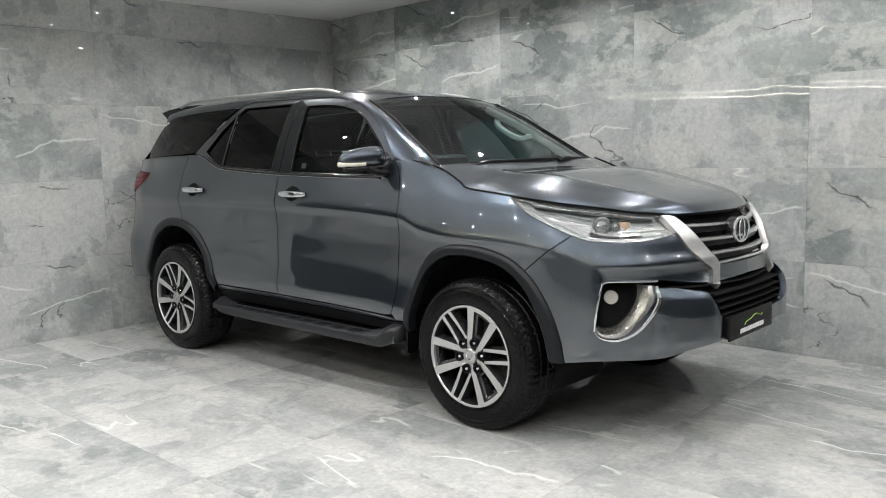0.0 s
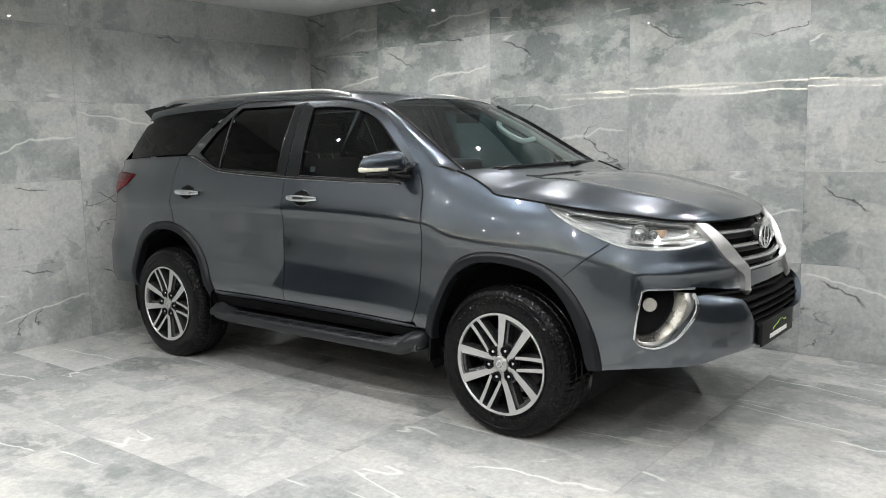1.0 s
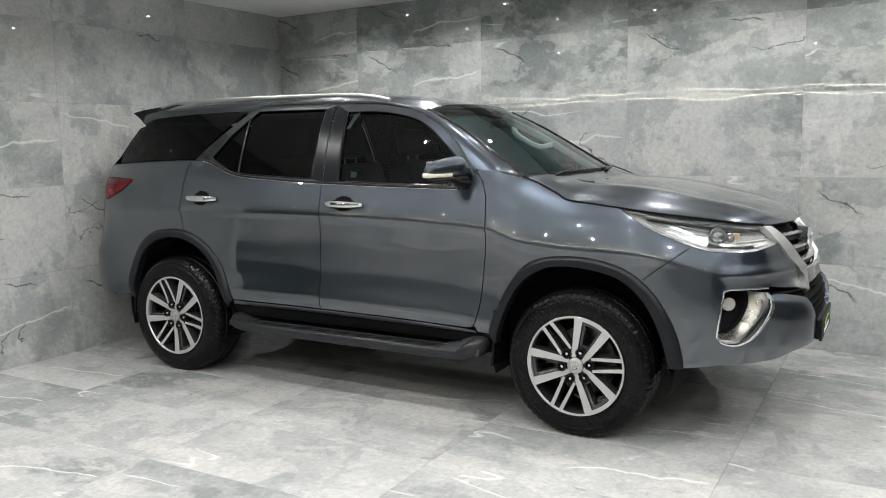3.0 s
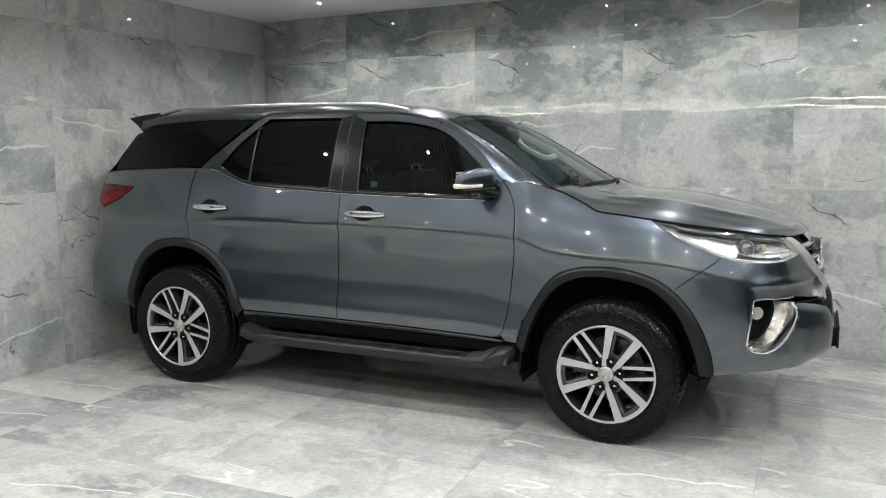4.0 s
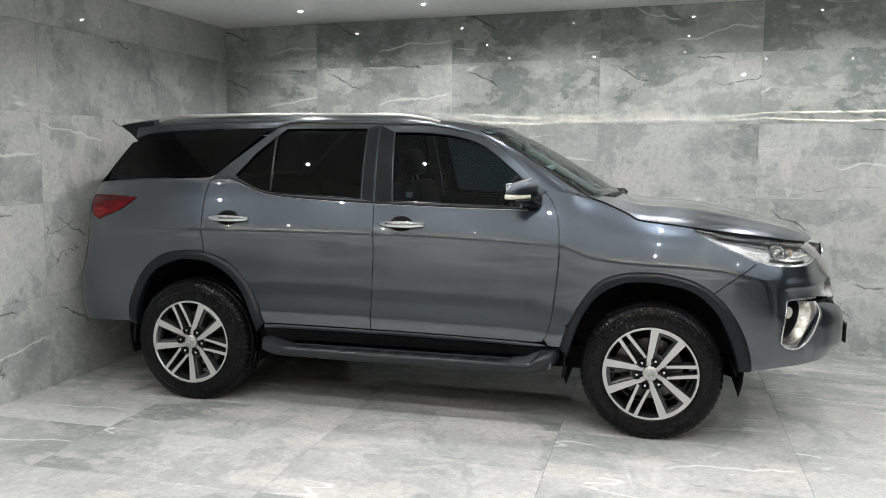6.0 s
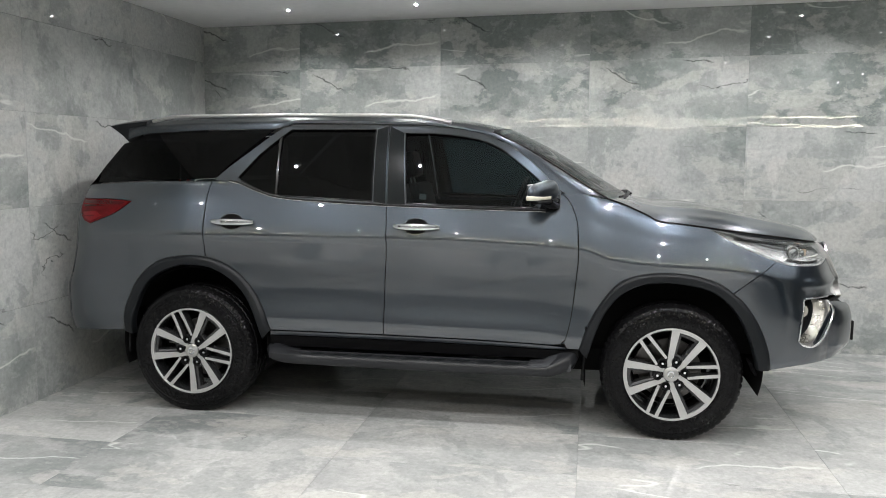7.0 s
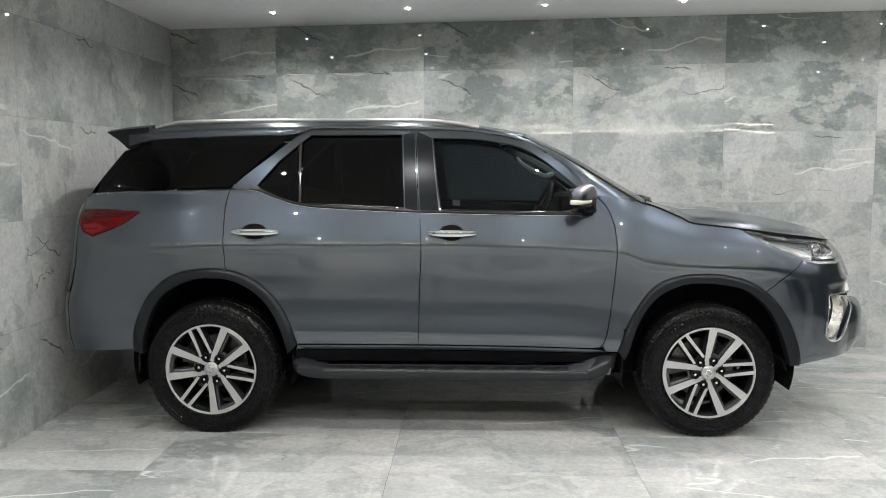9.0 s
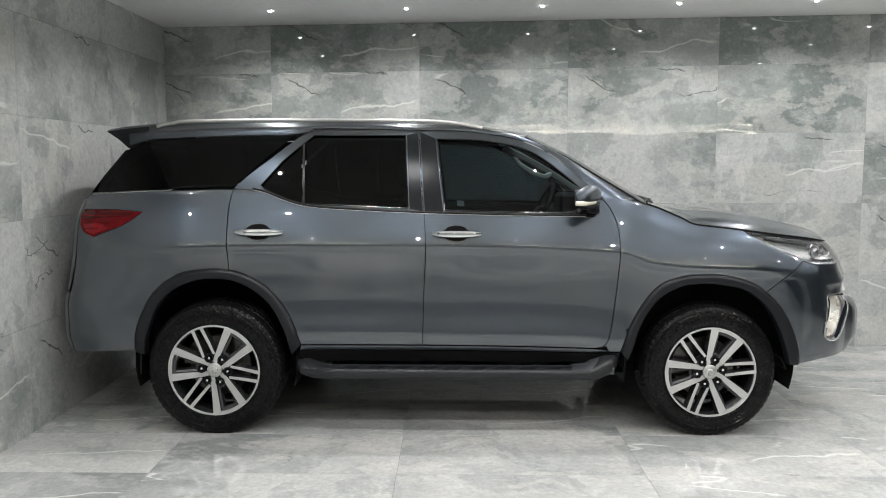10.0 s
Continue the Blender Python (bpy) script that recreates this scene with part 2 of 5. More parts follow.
REDLENS = plain("red_lens", (0.095, 0.0025, 0.004), 0.10, grain=0.35, scale=35, spec=0.22)
REDDARK = plain("deep_red_lens", (0.045, 0.0010, 0.0016), 0.08, grain=0.4, scale=60, spec=0.4)
REDBRIGHT = plain("bright_red_lens", (0.17, 0.006, 0.009), 0.10, grain=0.3, scale=90, spec=0.4)
WHITE = plain("white_marking", (0.75, 0.75, 0.73), 0.5, grain=0.05)
GREEN = plain("green_marking", (0.30, 0.50, 0.06), 0.5, grain=0.1)
AMBER = plain("amber_bulb_cover", (0.40, 0.29, 0.20), 0.2, coat=0.5, grain=0.15, scale=60)
CREAM = plain("clear_indicator_lens", (0.62, 0.60, 0.50), 0.12, coat=1.0, grain=0.12, scale=60)
PRIVACY = pane_glass("privacy_glass", (0.009, 0.010, 0.012), ior=1.36)
TINTED = pane_glass("tinted_glass", (0.155, 0.205, 0.22), ior=1.38)
SMOKED = plain("silvered_lens", (0.50, 0.52, 0.54), 0.08, metal=0.9, coat=1.0, grain=0.1)
SCREEN = pane_glass("windscreen_glass", (0.46, 0.68, 0.66), ior=1.75)
LENS = pane_glass("clear_lens", (0.95, 0.97, 0.97))
REFLECTOR = plain("lamp_reflector", (0.66, 0.67, 0.66), 0.20, metal=0.75, coat=0.3, grain=0.3, scale=22, bump=0.5)
PILLAR = plain("dark_pillar_film", (0.010, 0.0115, 0.012), 0.24, spec=0.08, grain=0.2, scale=150)
LAMP = glowing("downlight_glow", (1.0, 0.985, 0.985), 50.0)
STRIP = glowing("strip_light_glow", (1.0, 0.94, 0.74), 44.0)


# ---- shape of the car ----
def pchip(xs, ys):
    """A smooth curve through the points that never overshoots."""
    xs, ys = np.array(xs, float), np.array(ys, float)
    h, d = np.diff(xs), np.diff(ys) / np.diff(xs)
    m = np.zeros(len(xs))
    for i in range(1, len(xs) - 1):
        if d[i - 1] * d[i] > 0:
            a, b = 2 * h[i] + h[i - 1], h[i] + 2 * h[i - 1]
            m[i] = (a + b) / (a / d[i - 1] + b / d[i])
    m[0], m[-1] = d[0], d[-1]

    def f(x):
        x = np.asarray(x, float)
        c = np.clip(x, xs[0], xs[-1])
        i = np.clip(np.searchsorted(xs, c) - 1, 0, len(h) - 1)
        t = (c - xs[i]) / h[i]
        return ((1 + 2 * t) * (1 - t) ** 2 * ys[i] + t * (1 - t) ** 2 * h[i] * m[i] + t * t * (3 - 2 * t) * ys[i + 1] + t * t * (t - 1) * h[i] * m[i + 1])
    return f


def smooth(a, b, x):
    t = np.clip((np.asarray(x, float) - a) / (b - a), 0, 1)
    return t * t * (3 - 2 * t)


# plan of the right flank, carried round the front and rear corners; s runs along it and equals x on the straight
def plan_table():
    pts = [(-0.99, 0.0), (-0.98, -0.4), (-0.945, -0.64), (-0.87, -0.78), (-0.7, -0.86), (-0.5, -0.878)]
    pts += [(x, -0.88) for x in (-0.3, 0.3, 1.0, 1.7, 2.4, 2.9)]
    pts += [(3.1, -0.875), (3.27, -0.855), (3.42, -0.81), (3.555, -0.71), (3.66, -0.5), (3.725, -0.3), (3.755, -0.1), (3.76, 0.0)]
    p = np.array(pts)
    u = np.arange(len(p))
    fx, fy = pchip(u, p[:, 0]), pchip(u, p[:, 1])
    t = np.linspace(0, len(p) - 1, 900)
    x, y = fx(t), fy(t)
    k = np.ones(41) / 41
    for _ in range(2):
        x = np.convolve(np.pad(x, 20, "reflect", reflect_type="odd"), k, "valid")
        y = np.convolve(np.pad(y, 20, "reflect", reflect_type="odd"), k, "valid")
    s = np.concatenate([[0], np.cumsum(np.hypot(np.diff(x), np.diff(y)))])
    s += 1.0 - np.interp(1.0, x, s)
    nx, ny = np.gradient(y, s), -np.gradient(x, s)
    n = np.hypot(nx, ny)
    return s, x, y, nx / n, ny / n


PS, PX, PY, PNX, PNY = plan_table()
crease = pchip([-1.2, -0.4, 0.4, 1.2, 2.25, 2.42, 2.6, 3.0, 3.16, 3.30, 3.44, 4.4], [1.03, 1.045, 1.055, 1.055, 1.02, 0.965, 0.945, 0.928, 0.915, 0.885, 0.846, 0.846])
swell = pchip([-1.2, -0.6, -0.1, 0.4, 1.2, 2.2, 2.7, 3.1, 4.4], [0.0, -0.005, 0.015, 0.0, -0.005, 0.0, 0.015, 0.0, 0.0])
under = pchip([-0.72, -0.62, -0.55, -0.51, -0.485, -0.46, -0.42, -0.38, -0.30, -0.18, -0.04, -0.012, 0], [-0.07, -0.046, -0.014, -0.004, -0.002, -0.0045, -0.011, -0.0165, -0.0195, -0.019, -0.0105, -0.0026, 0])
over_door = pchip([0, 0.006, 0.012, 0.024, 0.05, 0.12, 0.2, 0.3], [0, -0.0003, -0.0009, -0.0028, -0.0098, -0.031, -0.056, -0.094])
over_wing = pchip([0, 0.006, 0.012, 0.024, 0.05, 0.1, 0.15, 0.2, 0.25, 0.3, 0.36], [0, -0.0003, -0.0009, -0.0028, -0.0095, -0.025, -0.046, -0.078, -0.115, -0.165, -0.23])
nose = pchip([0.25, 0.36, 0.44, 0.55, 0.63, 0.72, 0.775, 0.82, 0.836, 0.842, 0.848, 0.858, 0.88, 0.96, 1.02, 1.08, 1.2], [-0.10, -0.04, -0.008, 0.0, 0.0, -0.008, -0.026, -0.023, -0.0195, -0.0165, -0.0165, -0.0195, -0.031, -0.062, -0.10, -0.16, -0.36])
corner = pchip([0.25, 0.36, 0.44, 0.55, 0.65, 0.75, 0.84, 0.88, 0.92, 0.96, 1.02, 1.08, 1.2], [-0.10, -0.04, -0.010, 0.0, 0.002, -0.002, -0.013, -0.022, -0.038, -0.060, -0.10, -0.16, -0.36])
lip = pchip([0.34, 0.44, 0.50, 0.62, 0.69, 0.72, 0.735, 0.75, 0.80], [0.0, 0.05, 0.085, 0.085, 0.070, 0.045, 0.020, 0.006, 0.0])
lip_run = pchip([3.60, 3.66, 3.71, 3.80, 3.94, 4.1, 4.4], [0.0, 0.10, 0.42, 0.70, 0.92, 0.62, 0.36])
tail = pchip([0.3, 0.42, 0.55, 0.7, 0.8, 0.95, 1.1, 1.2, 1.3], [-0.07, -0.03, 0.0, 0.0, -0.025, -0.05, -0.065, -0.085, -0.13])


def dish(s, z):
    """Shallow hollows pressed into the door skins."""
    return -0.0045 * (np.exp(-((s - 1.70) / 0.40) ** 4 - ((z - 0.78) / 0.15) ** 4) + np.exp(-((s - 0.80) / 0.30) ** 4 - ((z - 0.80) / 0.14) ** 4))


def depth(s, z):
    c = z - crease(s)
    low, high_d, high_w = under(np.minimum(c, 0)), over_door(np.maximum(c, 0)), over_wing(np.maximum(c, 0))
    k = smooth(2.05, 3.0, s)
    side = swell(s) + dish(s, z) + low + high_d * (1 - k) + high_w * k
    f, r = smooth(2.95, 3.5, s), smooth(-0.45, -0.85, s)
    return side * (1 - f) * (1 - r) + (nose(z) * smooth(3.38, 3.47, s) + corner(z) * (1 - smooth(3.38, 3.47, s)) + lip(z) * lip_run(s)) * f + tail(z) * r


def flank(s, z, out=0.0):
    """A point of the lower body: s along the plan, z up, out of the skin."""
    d = depth(s, z) + out
    x, y, nx, ny = (np.interp(s, PS, a) for a in (PX, PY, PNX, PNY))
    return np.stack([x + nx * d, y + ny * d, np.asarray(z, float) + 0 * x], -1)


belt_y = pchip([-1.1, -0.9, -0.7, -0.3, 0.4, 1.1, 1.6, 2.0, 2.3, 2.6], [0.40, 0.62, 0.735, 0.80, 0.82, 0.835, 0.842, 0.835, 0.81, 0.77])
lean = pchip([0, 0.15, 0.3, 0.42, 0.5, 0.56, 0.6], [0, 0.055, 0.12, 0.182, 0.235, 0.30, 0.38])


def cabin(x, z, out=0.0):
    """A point of the glasshouse's side, above the belt."""
    x, z = np.asarray(x, float), np.asarray(z, float)
    return np.stack([x, -(belt_y(x) - lean(z - 1.17) - 0.30 * np.minimum(z - 1.17, 0) + out), z + 0 * x], -1)


# ---- building blocks ----
def part(name, bm, mat, parent=None, label="", soft=True):
    """Links a bmesh as one mesh object under a thing or a part."""
    me = bpy.data.meshes.new(name)
    bm.to_mesh(me)
    bm.free()
    me.materials.append(mat)
    for f in me.polygons:
        f.use_smooth = soft
    ob = new(name, me)
    if parent:
        ob.parent = parent
    return tagged(ob, label)


def arrays(name, verts, faces, mat, parent=None, label="", normals=None, soft=True, flip=False):
    """Links a mesh from vertices and faces; flip mirrors it to the car's other side."""
    verts = np.array(verts, float)
    if flip:
        verts = verts * [1, -1, 1]
        faces = [tuple(reversed(f)) for f in faces]
    me = bpy.data.meshes.new(name)
    me.from_pydata(verts.tolist(), [], [tuple(int(i) for i in f) for f in faces])
    me.materials.append(mat)
    for f in me.polygons:
        f.use_smooth = soft
    if normals is not None:
        n = np.array(normals, float) * ([1, -1, 1] if flip else [1, 1, 1])
        me.normals_split_custom_set_from_vertices(n.tolist())
    ob = new(name, me)
    if parent:
        ob.parent = parent
    return tagged(ob, label)


def box(name, lo, hi, mat, parent=None, label="", bevel=0.01, segments=2, flip=False, turn=None):
    """A box with rounded edges."""
    bm = bmesh.new()
    bmesh.ops.create_cube(bm, size=1)
    lo, hi = Vector(lo), Vector(hi)
    for v in bm.verts:
        v.co = Vector((v.co[i] * (hi[i] - lo[i]) for i in range(3)))
    if bevel:
        bmesh.ops.bevel(bm, geom=bm.edges[:], offset=bevel, segments=segments, affect="EDGES", profile=0.6)
    move = Matrix.Translation((lo + hi) / 2)
    bmesh.ops.transform(bm, matrix=move @ turn if turn else move, verts=bm.verts)
    if flip:
        bmesh.ops.transform(bm, matrix=Matrix.Diagonal((1, -1, 1, 1)), verts=bm.verts)
        bmesh.ops.reverse_faces(bm, faces=bm.faces)
    ob = part(name, bm, mat, parent, label)
    shade_by_angle(ob)
    return ob


def shade_by_angle(ob, degrees=35):
    me = ob.data
    me.set_sharp_from_angle(angle=radians(degrees))
    return ob


def curve(*pts, n=8):
    """A smooth line through the points, ends included."""
    p = np.array(pts, float)
    if len(p) < 3:
        return p
    q = np.vstack([2 * p[0] - p[1], p, 2 * p[-1] - p[-2]])
    out = []
    for i in range(1, len(q) - 2):
        for t in np.linspace(0, 1, n, endpoint=False):
            a, b, c, d = q[i - 1], q[i], q[i + 1], q[i + 2]
            out.append(0.5 * (2 * b + (c - a) * t + (2 * a - 5 * b + 4 * c - d) * t * t + (3 * b - a - 3 * c + d) * t ** 3))
    out.append(p[-1])
    return np.array(out)


def loop(*curves):
    """One closed outline from curves laid end to end."""
    out = []
    for c in curves:
        for p in np.array(c, float):
            if not out or np.linalg.norm(out[-1] - p) > 1e-4:
                out.append(p)
    if np.linalg.norm(out[0] - out[-1]) < 1e-4:
        out.pop()
    return np.array(out)


def resample(ring, step):
    out = []
    for a, b in zip(ring, np.roll(ring, -1, 0)):
        k = max(1, int(math.ceil(np.linalg.norm(b - a) / step)))
        out += [a + (b - a) * i / k for i in range(k)]
    return np.array(out)


def inside(p, ring):
    a, b = ring, np.roll(ring, -1, 0)
    hit = np.zeros(len(p), bool)
    for (x0, y0), (x1, y1) in zip(a, b):
        if y0 == y1:
            continue
        cross = ((y0 > p[:, 1]) != (y1 > p[:, 1])) & (p[:, 0] < (x1 - x0) * (p[:, 1] - y0) / (y1 - y0) + x0)
        hit ^= cross
    return hit


def gap_to(p, ring):
    a, b = ring, np.roll(ring, -1, 0)
    best = np.full(len(p), 9.0)
    for u, v in zip(a, b):
        d = v - u
        t = np.clip(((p - u) @ d) / max(d @ d, 1e-12), 0, 1)
        best = np.minimum(best, np.linalg.norm(p - (u + t[:, None] * d), axis=1))
    return best


def area2(ring):
    a, b = ring, np.roll(ring, -1, 0)
    return float(np.sum(a[:, 0] * b[:, 1] - b[:, 0] * a[:, 1]))


def panel(name, surf, ring, mat, parent, label="", out=0.0, thick=0.014, inset=0.0025, step=0.035, holes=(), flip=False, line=None, fixed=None):
    """A sheet cut to an outline on a curved surface, with its own edge. line: a ridge that gets finer rows; fixed: points of the outline that are not drawn in."""
    rings = []
    for k, r in enumerate([ring, *holes]):
        r = np.array(r, float)
        if (area2(r) > 0) != (k == 0):
            r = r[::-1]
        r = resample(r, step * 0.7)
        if inset:
            d = np.roll(r, -1, 0) - np.roll(r, 1, 0)
            n = np.stack([-d[:, 1], d[:, 0]], 1) / np.maximum(np.linalg.norm(d, axis=1), 1e-9)[:, None]
            keep = fixed(r) if fixed else np.zeros(len(r), bool)
            r = np.where(keep[:, None], r, r + n * inset)
        rings.append(r)
    lo, hi = rings[0].min(0), rings[0].max(0)
    g = np.stack(np.meshgrid(np.arange(lo[0] + step / 2, hi[0], step), np.arange(lo[1] + step / 2, hi[1], step)), -1).reshape(-1, 2)
    if line is not None:
        u = np.arange(lo[0], hi[0], step * 0.6)
        zs = line(u)
        near = np.abs(g[:, 1] - line(g[:, 0])) > 0.034
        g = np.vstack([g[near]] + [np.stack([u, zs + k], 1) for k in (-0.026, -0.012, -0.004, 0.0, 0.002, 0.004, 0.006, 0.0085, 0.013, 0.028)])
    ok = inside(g, rings[0])
    for r in rings[1:]:
        ok &= ~inside(g, r)
    for r in rings:
        ok &= gap_to(g, r) > (step * 0.3 if line is None else 0.0035)
    g = g[ok]
    pts = np.vstack([*rings, g])
    edges, at = [], 0
    for r in rings:
        edges += [(at + i, at + (i + 1) % len(r)) for i in range(len(r))]
        at += len(r)
    if line is not None:
        off = g[:, 1] - line(g[:, 0])
        for k in (-0.012, 0.0, 0.006, 0.013):
            row = np.where(np.abs(off - k) < 1e-6)[0]
            edges += [(at + int(a), at + int(b)) for a, b in zip(row[:-1], row[1:]) if g[b, 0] - g[a, 0] < step * 0.61]
    vs, _, fs, *_ = delaunay_2d_cdt([Vector(p) for p in pts.tolist()], edges, [], 0, 1e-6)
    uv = np.array([tuple(v) for v in vs])
    fs = np.array([tuple(f) for f in fs])
    mid = uv[fs].mean(1)
    ok = inside(mid, rings[0])
    for r in rings[1:]:
        ok &= ~inside(mid, r)
    fs = fs[ok]
    cr = np.cross(uv[fs[:, 1]] - uv[fs[:, 0]], uv[fs[:, 2]] - uv[fs[:, 0]])
    fs[cr < 0] = fs[cr < 0][:, ::-1]

    def normal(q):
        e = 1e-3
        n = np.cross(surf(q[:, 0] + e, q[:, 1], out) - surf(q[:, 0] - e, q[:, 1], out), surf(q[:, 0], q[:, 1] + e, out) - surf(q[:, 0], q[:, 1] - e, out))
        return n / np.maximum(np.linalg.norm(n, axis=1), 1e-12)[:, None]
    verts, norms, faces = [surf(uv[:, 0], uv[:, 1], out)], [normal(uv)], [tuple(f) for f in fs]
    base = len(uv)
    for r in rings:
        p, n = surf(r[:, 0], r[:, 1], out), normal(r)
        t = np.roll(p, -1, 0) - np.roll(p, 1, 0)
        side = np.cross(t, n)
        side /= np.maximum(np.linalg.norm(side, axis=1), 1e-9)[:, None]
        k = len(r)
        verts += [p, p - n * thick]
        norms += [side, side]
        faces += [(base + i, base + k + i, base + k + (i + 1) % k, base + (i + 1) % k) for i in range(k)]
        base += 2 * k
    return arrays(name, np.vstack(verts), faces, mat, parent, label, np.vstack(norms), flip=flip)


def sweep(name, path, profile, mat, parent=None, label="", up=(0, 0, 1), closed=False, flip=False, caps=True, scale=None, sharp=40):
    """A profile (across, up) carried along a line."""
    path, profile = np.array(path, float), np.array(profile, float)
    t = np.gradient(path, axis=0) if not closed else np.roll(path, -1, 0) - np.roll(path, 1, 0)
    t /= np.linalg.norm(t, axis=1)[:, None]
    right = np.cross(t, np.array(up, float))
    right /= np.maximum(np.linalg.norm(right, axis=1), 1e-9)[:, None]
    top = np.cross(right, t)
    k = len(profile)
    sc = np.ones(len(path)) if scale is None else np.array(scale, float)
    verts = np.concatenate([p + (profile[:, :1] * r + profile[:, 1:] * u) * s for p, r, u, s in zip(path, right, top, sc)])
    faces, n = [], len(path)
    for i in range(n if closed else n - 1):
        for j in range(k):
            a, b = i * k + j, i * k + (j + 1) % k
            c, d = ((i + 1) % n) * k + (j + 1) % k, ((i + 1) % n) * k + j
            faces.append((a, d, c, b))
    if caps and not closed:
        faces += [tuple(range(k)), tuple(reversed(range((n - 1) * k, n * k)))]
    ob = arrays(name, verts, faces, mat, parent, label, flip=flip)
    bm = bmesh.new()
    bm.from_mesh(ob.data)
    bmesh.ops.recalc_face_normals(bm, faces=bm.faces)
    bm.to_mesh(ob.data)
    bm.free()
    return shade_by_angle(ob, sharp)


def round_profile(w, h, n=12, power=2.6):
    a = np.linspace(0, 2 * math.pi, n, endpoint=False)
    f = lambda v: np.sign(v) * np.abs(v) ** (2 / power)
    return np.stack([w / 2 * f(np.cos(a)), h / 2 * f(np.sin(a))], 1)


def lathe(name, profile, mat, parent=None, label="", n=64, wobble=None, sharp=35):
    """A profile (radius, along y) turned about the y axis."""
    verts, faces, k = [], [], len(profile)
    for i in range(n):
        a = 2 * math.pi * i / n
        for j, (r, y) in enumerate(profile):
            rr = r + (wobble(i, j) if wobble else 0)
            verts.append((rr * math.cos(a), y, rr * math.sin(a)))
    for i in range(n):
        for j in range(k - 1):
            a, b = i * k + j, ((i + 1) % n) * k + j
            faces.append((a, b, b + 1, a + 1))
    ob = arrays(name, verts, faces, mat, parent, label)
    bm = bmesh.new()
    bm.from_mesh(ob.data)
    bmesh.ops.remove_doubles(bm, verts=bm.verts, dist=1e-5)
    bmesh.ops.recalc_face_normals(bm, faces=bm.faces)
    bm.to_mesh(ob.data)
    bm.free()
    return shade_by_angle(ob, sharp)


def thing(name, label, category, group="", at=(0, 0, 0)):
    e = new(name)
    e.location = at
    return tagged(e, label, category, group)


# ---- the room ----
def slab(name, lo, hi, mat, label, category):
    ob = box(name, lo, hi, mat, bevel=0)
    return tagged(ob, label, category, kind="structure")


floor = slab("floor", (FAR_LEFT, NEAR, -0.2), (RIGHT, BACK, -0.010), GROUT, "polished grey marble-look floor of large tiles", "floor")
ceiling = slab("ceiling", (FAR_LEFT, NEAR, TOP), (RIGHT, BACK, TOP + 0.15), CEILING, "smooth white ceiling with rows of downlights", "ceiling")
for v in ceiling.data.vertices:
    v.co.z += ceiling_at(v.co.x) - TOP
wall_back = slab("wall_back", (LEFT - 0.2, BACK + 0.010, -0.2), (RIGHT + 0.2, BACK + 0.2, TOP + 0.32), GROUT, "grey marble-look tiled wall with pale veins", "wall")
wall_left = slab("wall_left", (LEFT - 0.2, LEFT_END, -0.2), (LEFT - 0.010, BACK + 0.010, TOP + 0.32), GROUT, "grey marble-look tiled wall beside the car's tail", "wall")
wall_right = slab("wall_right", (RIGHT, NEAR - 0.2, -0.2), (RIGHT + 0.2, BACK + 0.01, TOP + 0.32), GROUT, "grey tiled wall closing the showroom", "wall")
slab("wall_near", (FAR_LEFT - 0.2, NEAR - 0.2, -0.2), (RIGHT, NEAR, 2.27), NEARWALL, "grey plain wall with strip lights", "wall")
# unseen white upper wall, added so the upper doors reflect something bright
slab("wall_near_reflector", (FAR_LEFT - 0.2, NEAR - 0.2, 2.27), (RIGHT, NEAR, TOP + 0.32), CEILING, "unseen white reflecting wall added above the strip lights", "wall")
# two unseen walls, added dark to shape the reflections in the doors
slab("wall_recess", (FAR_LEFT - 0.2, LEFT_END + 0.01, -0.2), (LEFT - 0.2, LEFT_END + 0.2, TOP + 0.32), SHADE, "unseen plain wall beside the tiled wall, darkened for reflections", "wall")
slab("wall_far_left", (FAR_LEFT - 0.2, NEAR, -0.2), (FAR_LEFT, LEFT_END + 0.01, TOP + 0.32), SHADE, "unseen plain side wall, darkened for reflections", "wall")

# recessed downlights, with the added unseen ones
lens_mesh = None
for y in LAMP_Y:
    for x in LAMP_X:
        if x < FAR_LEFT + 0.3 or (y > LEFT_END - 0.2 and x < LEFT + 0.2):
            continue
        light = thing("downlight", "small round recessed white ceiling downlight, lit", "downlight", "ceiling downlights", (x, y, ceiling_at(x)))
        light.rotation_euler.y = -math.atan(RISE)
        if lens_mesh is None:
            rim = lathe("bezel", [(0.0135, 0.004), (0.016, -0.004), (0.05, -0.005), (0.052, 0.0)], WHITE, light, n=24)
            rim.rotation_euler = (radians(-90), 0, 0)
            bm = bmesh.new()
            bmesh.ops.create_uvsphere(bm, u_segments=16, v_segments=10, radius=0.0145)
            bmesh.ops.scale(bm, vec=(1, 1, 0.7), verts=bm.verts)
            glow = part("lens", bm, LAMP, light, "glowing lens")
            glow.location.z = -0.0015
            lens_mesh = (rim.data, glow.data)
        else:
            rim, glow = new("bezel", lens_mesh[0]), new("lens", lens_mesh[1])
            rim.parent = glow.parent = light
            rim.rotation_euler, glow.location.z = (radians(-90), 0, 0), -0.0015
            tagged(glow, "glowing lens")
        spot = bpy.data.lights.new("downlight_beam", "SPOT")
        spot.energy, spot.spot_size, spot.spot_blend, spot.shadow_soft_size, spot.color = LAMP_WATTS, radians(148), 0.7, 0.0115, (1.0, 0.982, 0.985)
        beam = new("beam", spot)
        beam.parent = light
        beam.location.z = -0.025

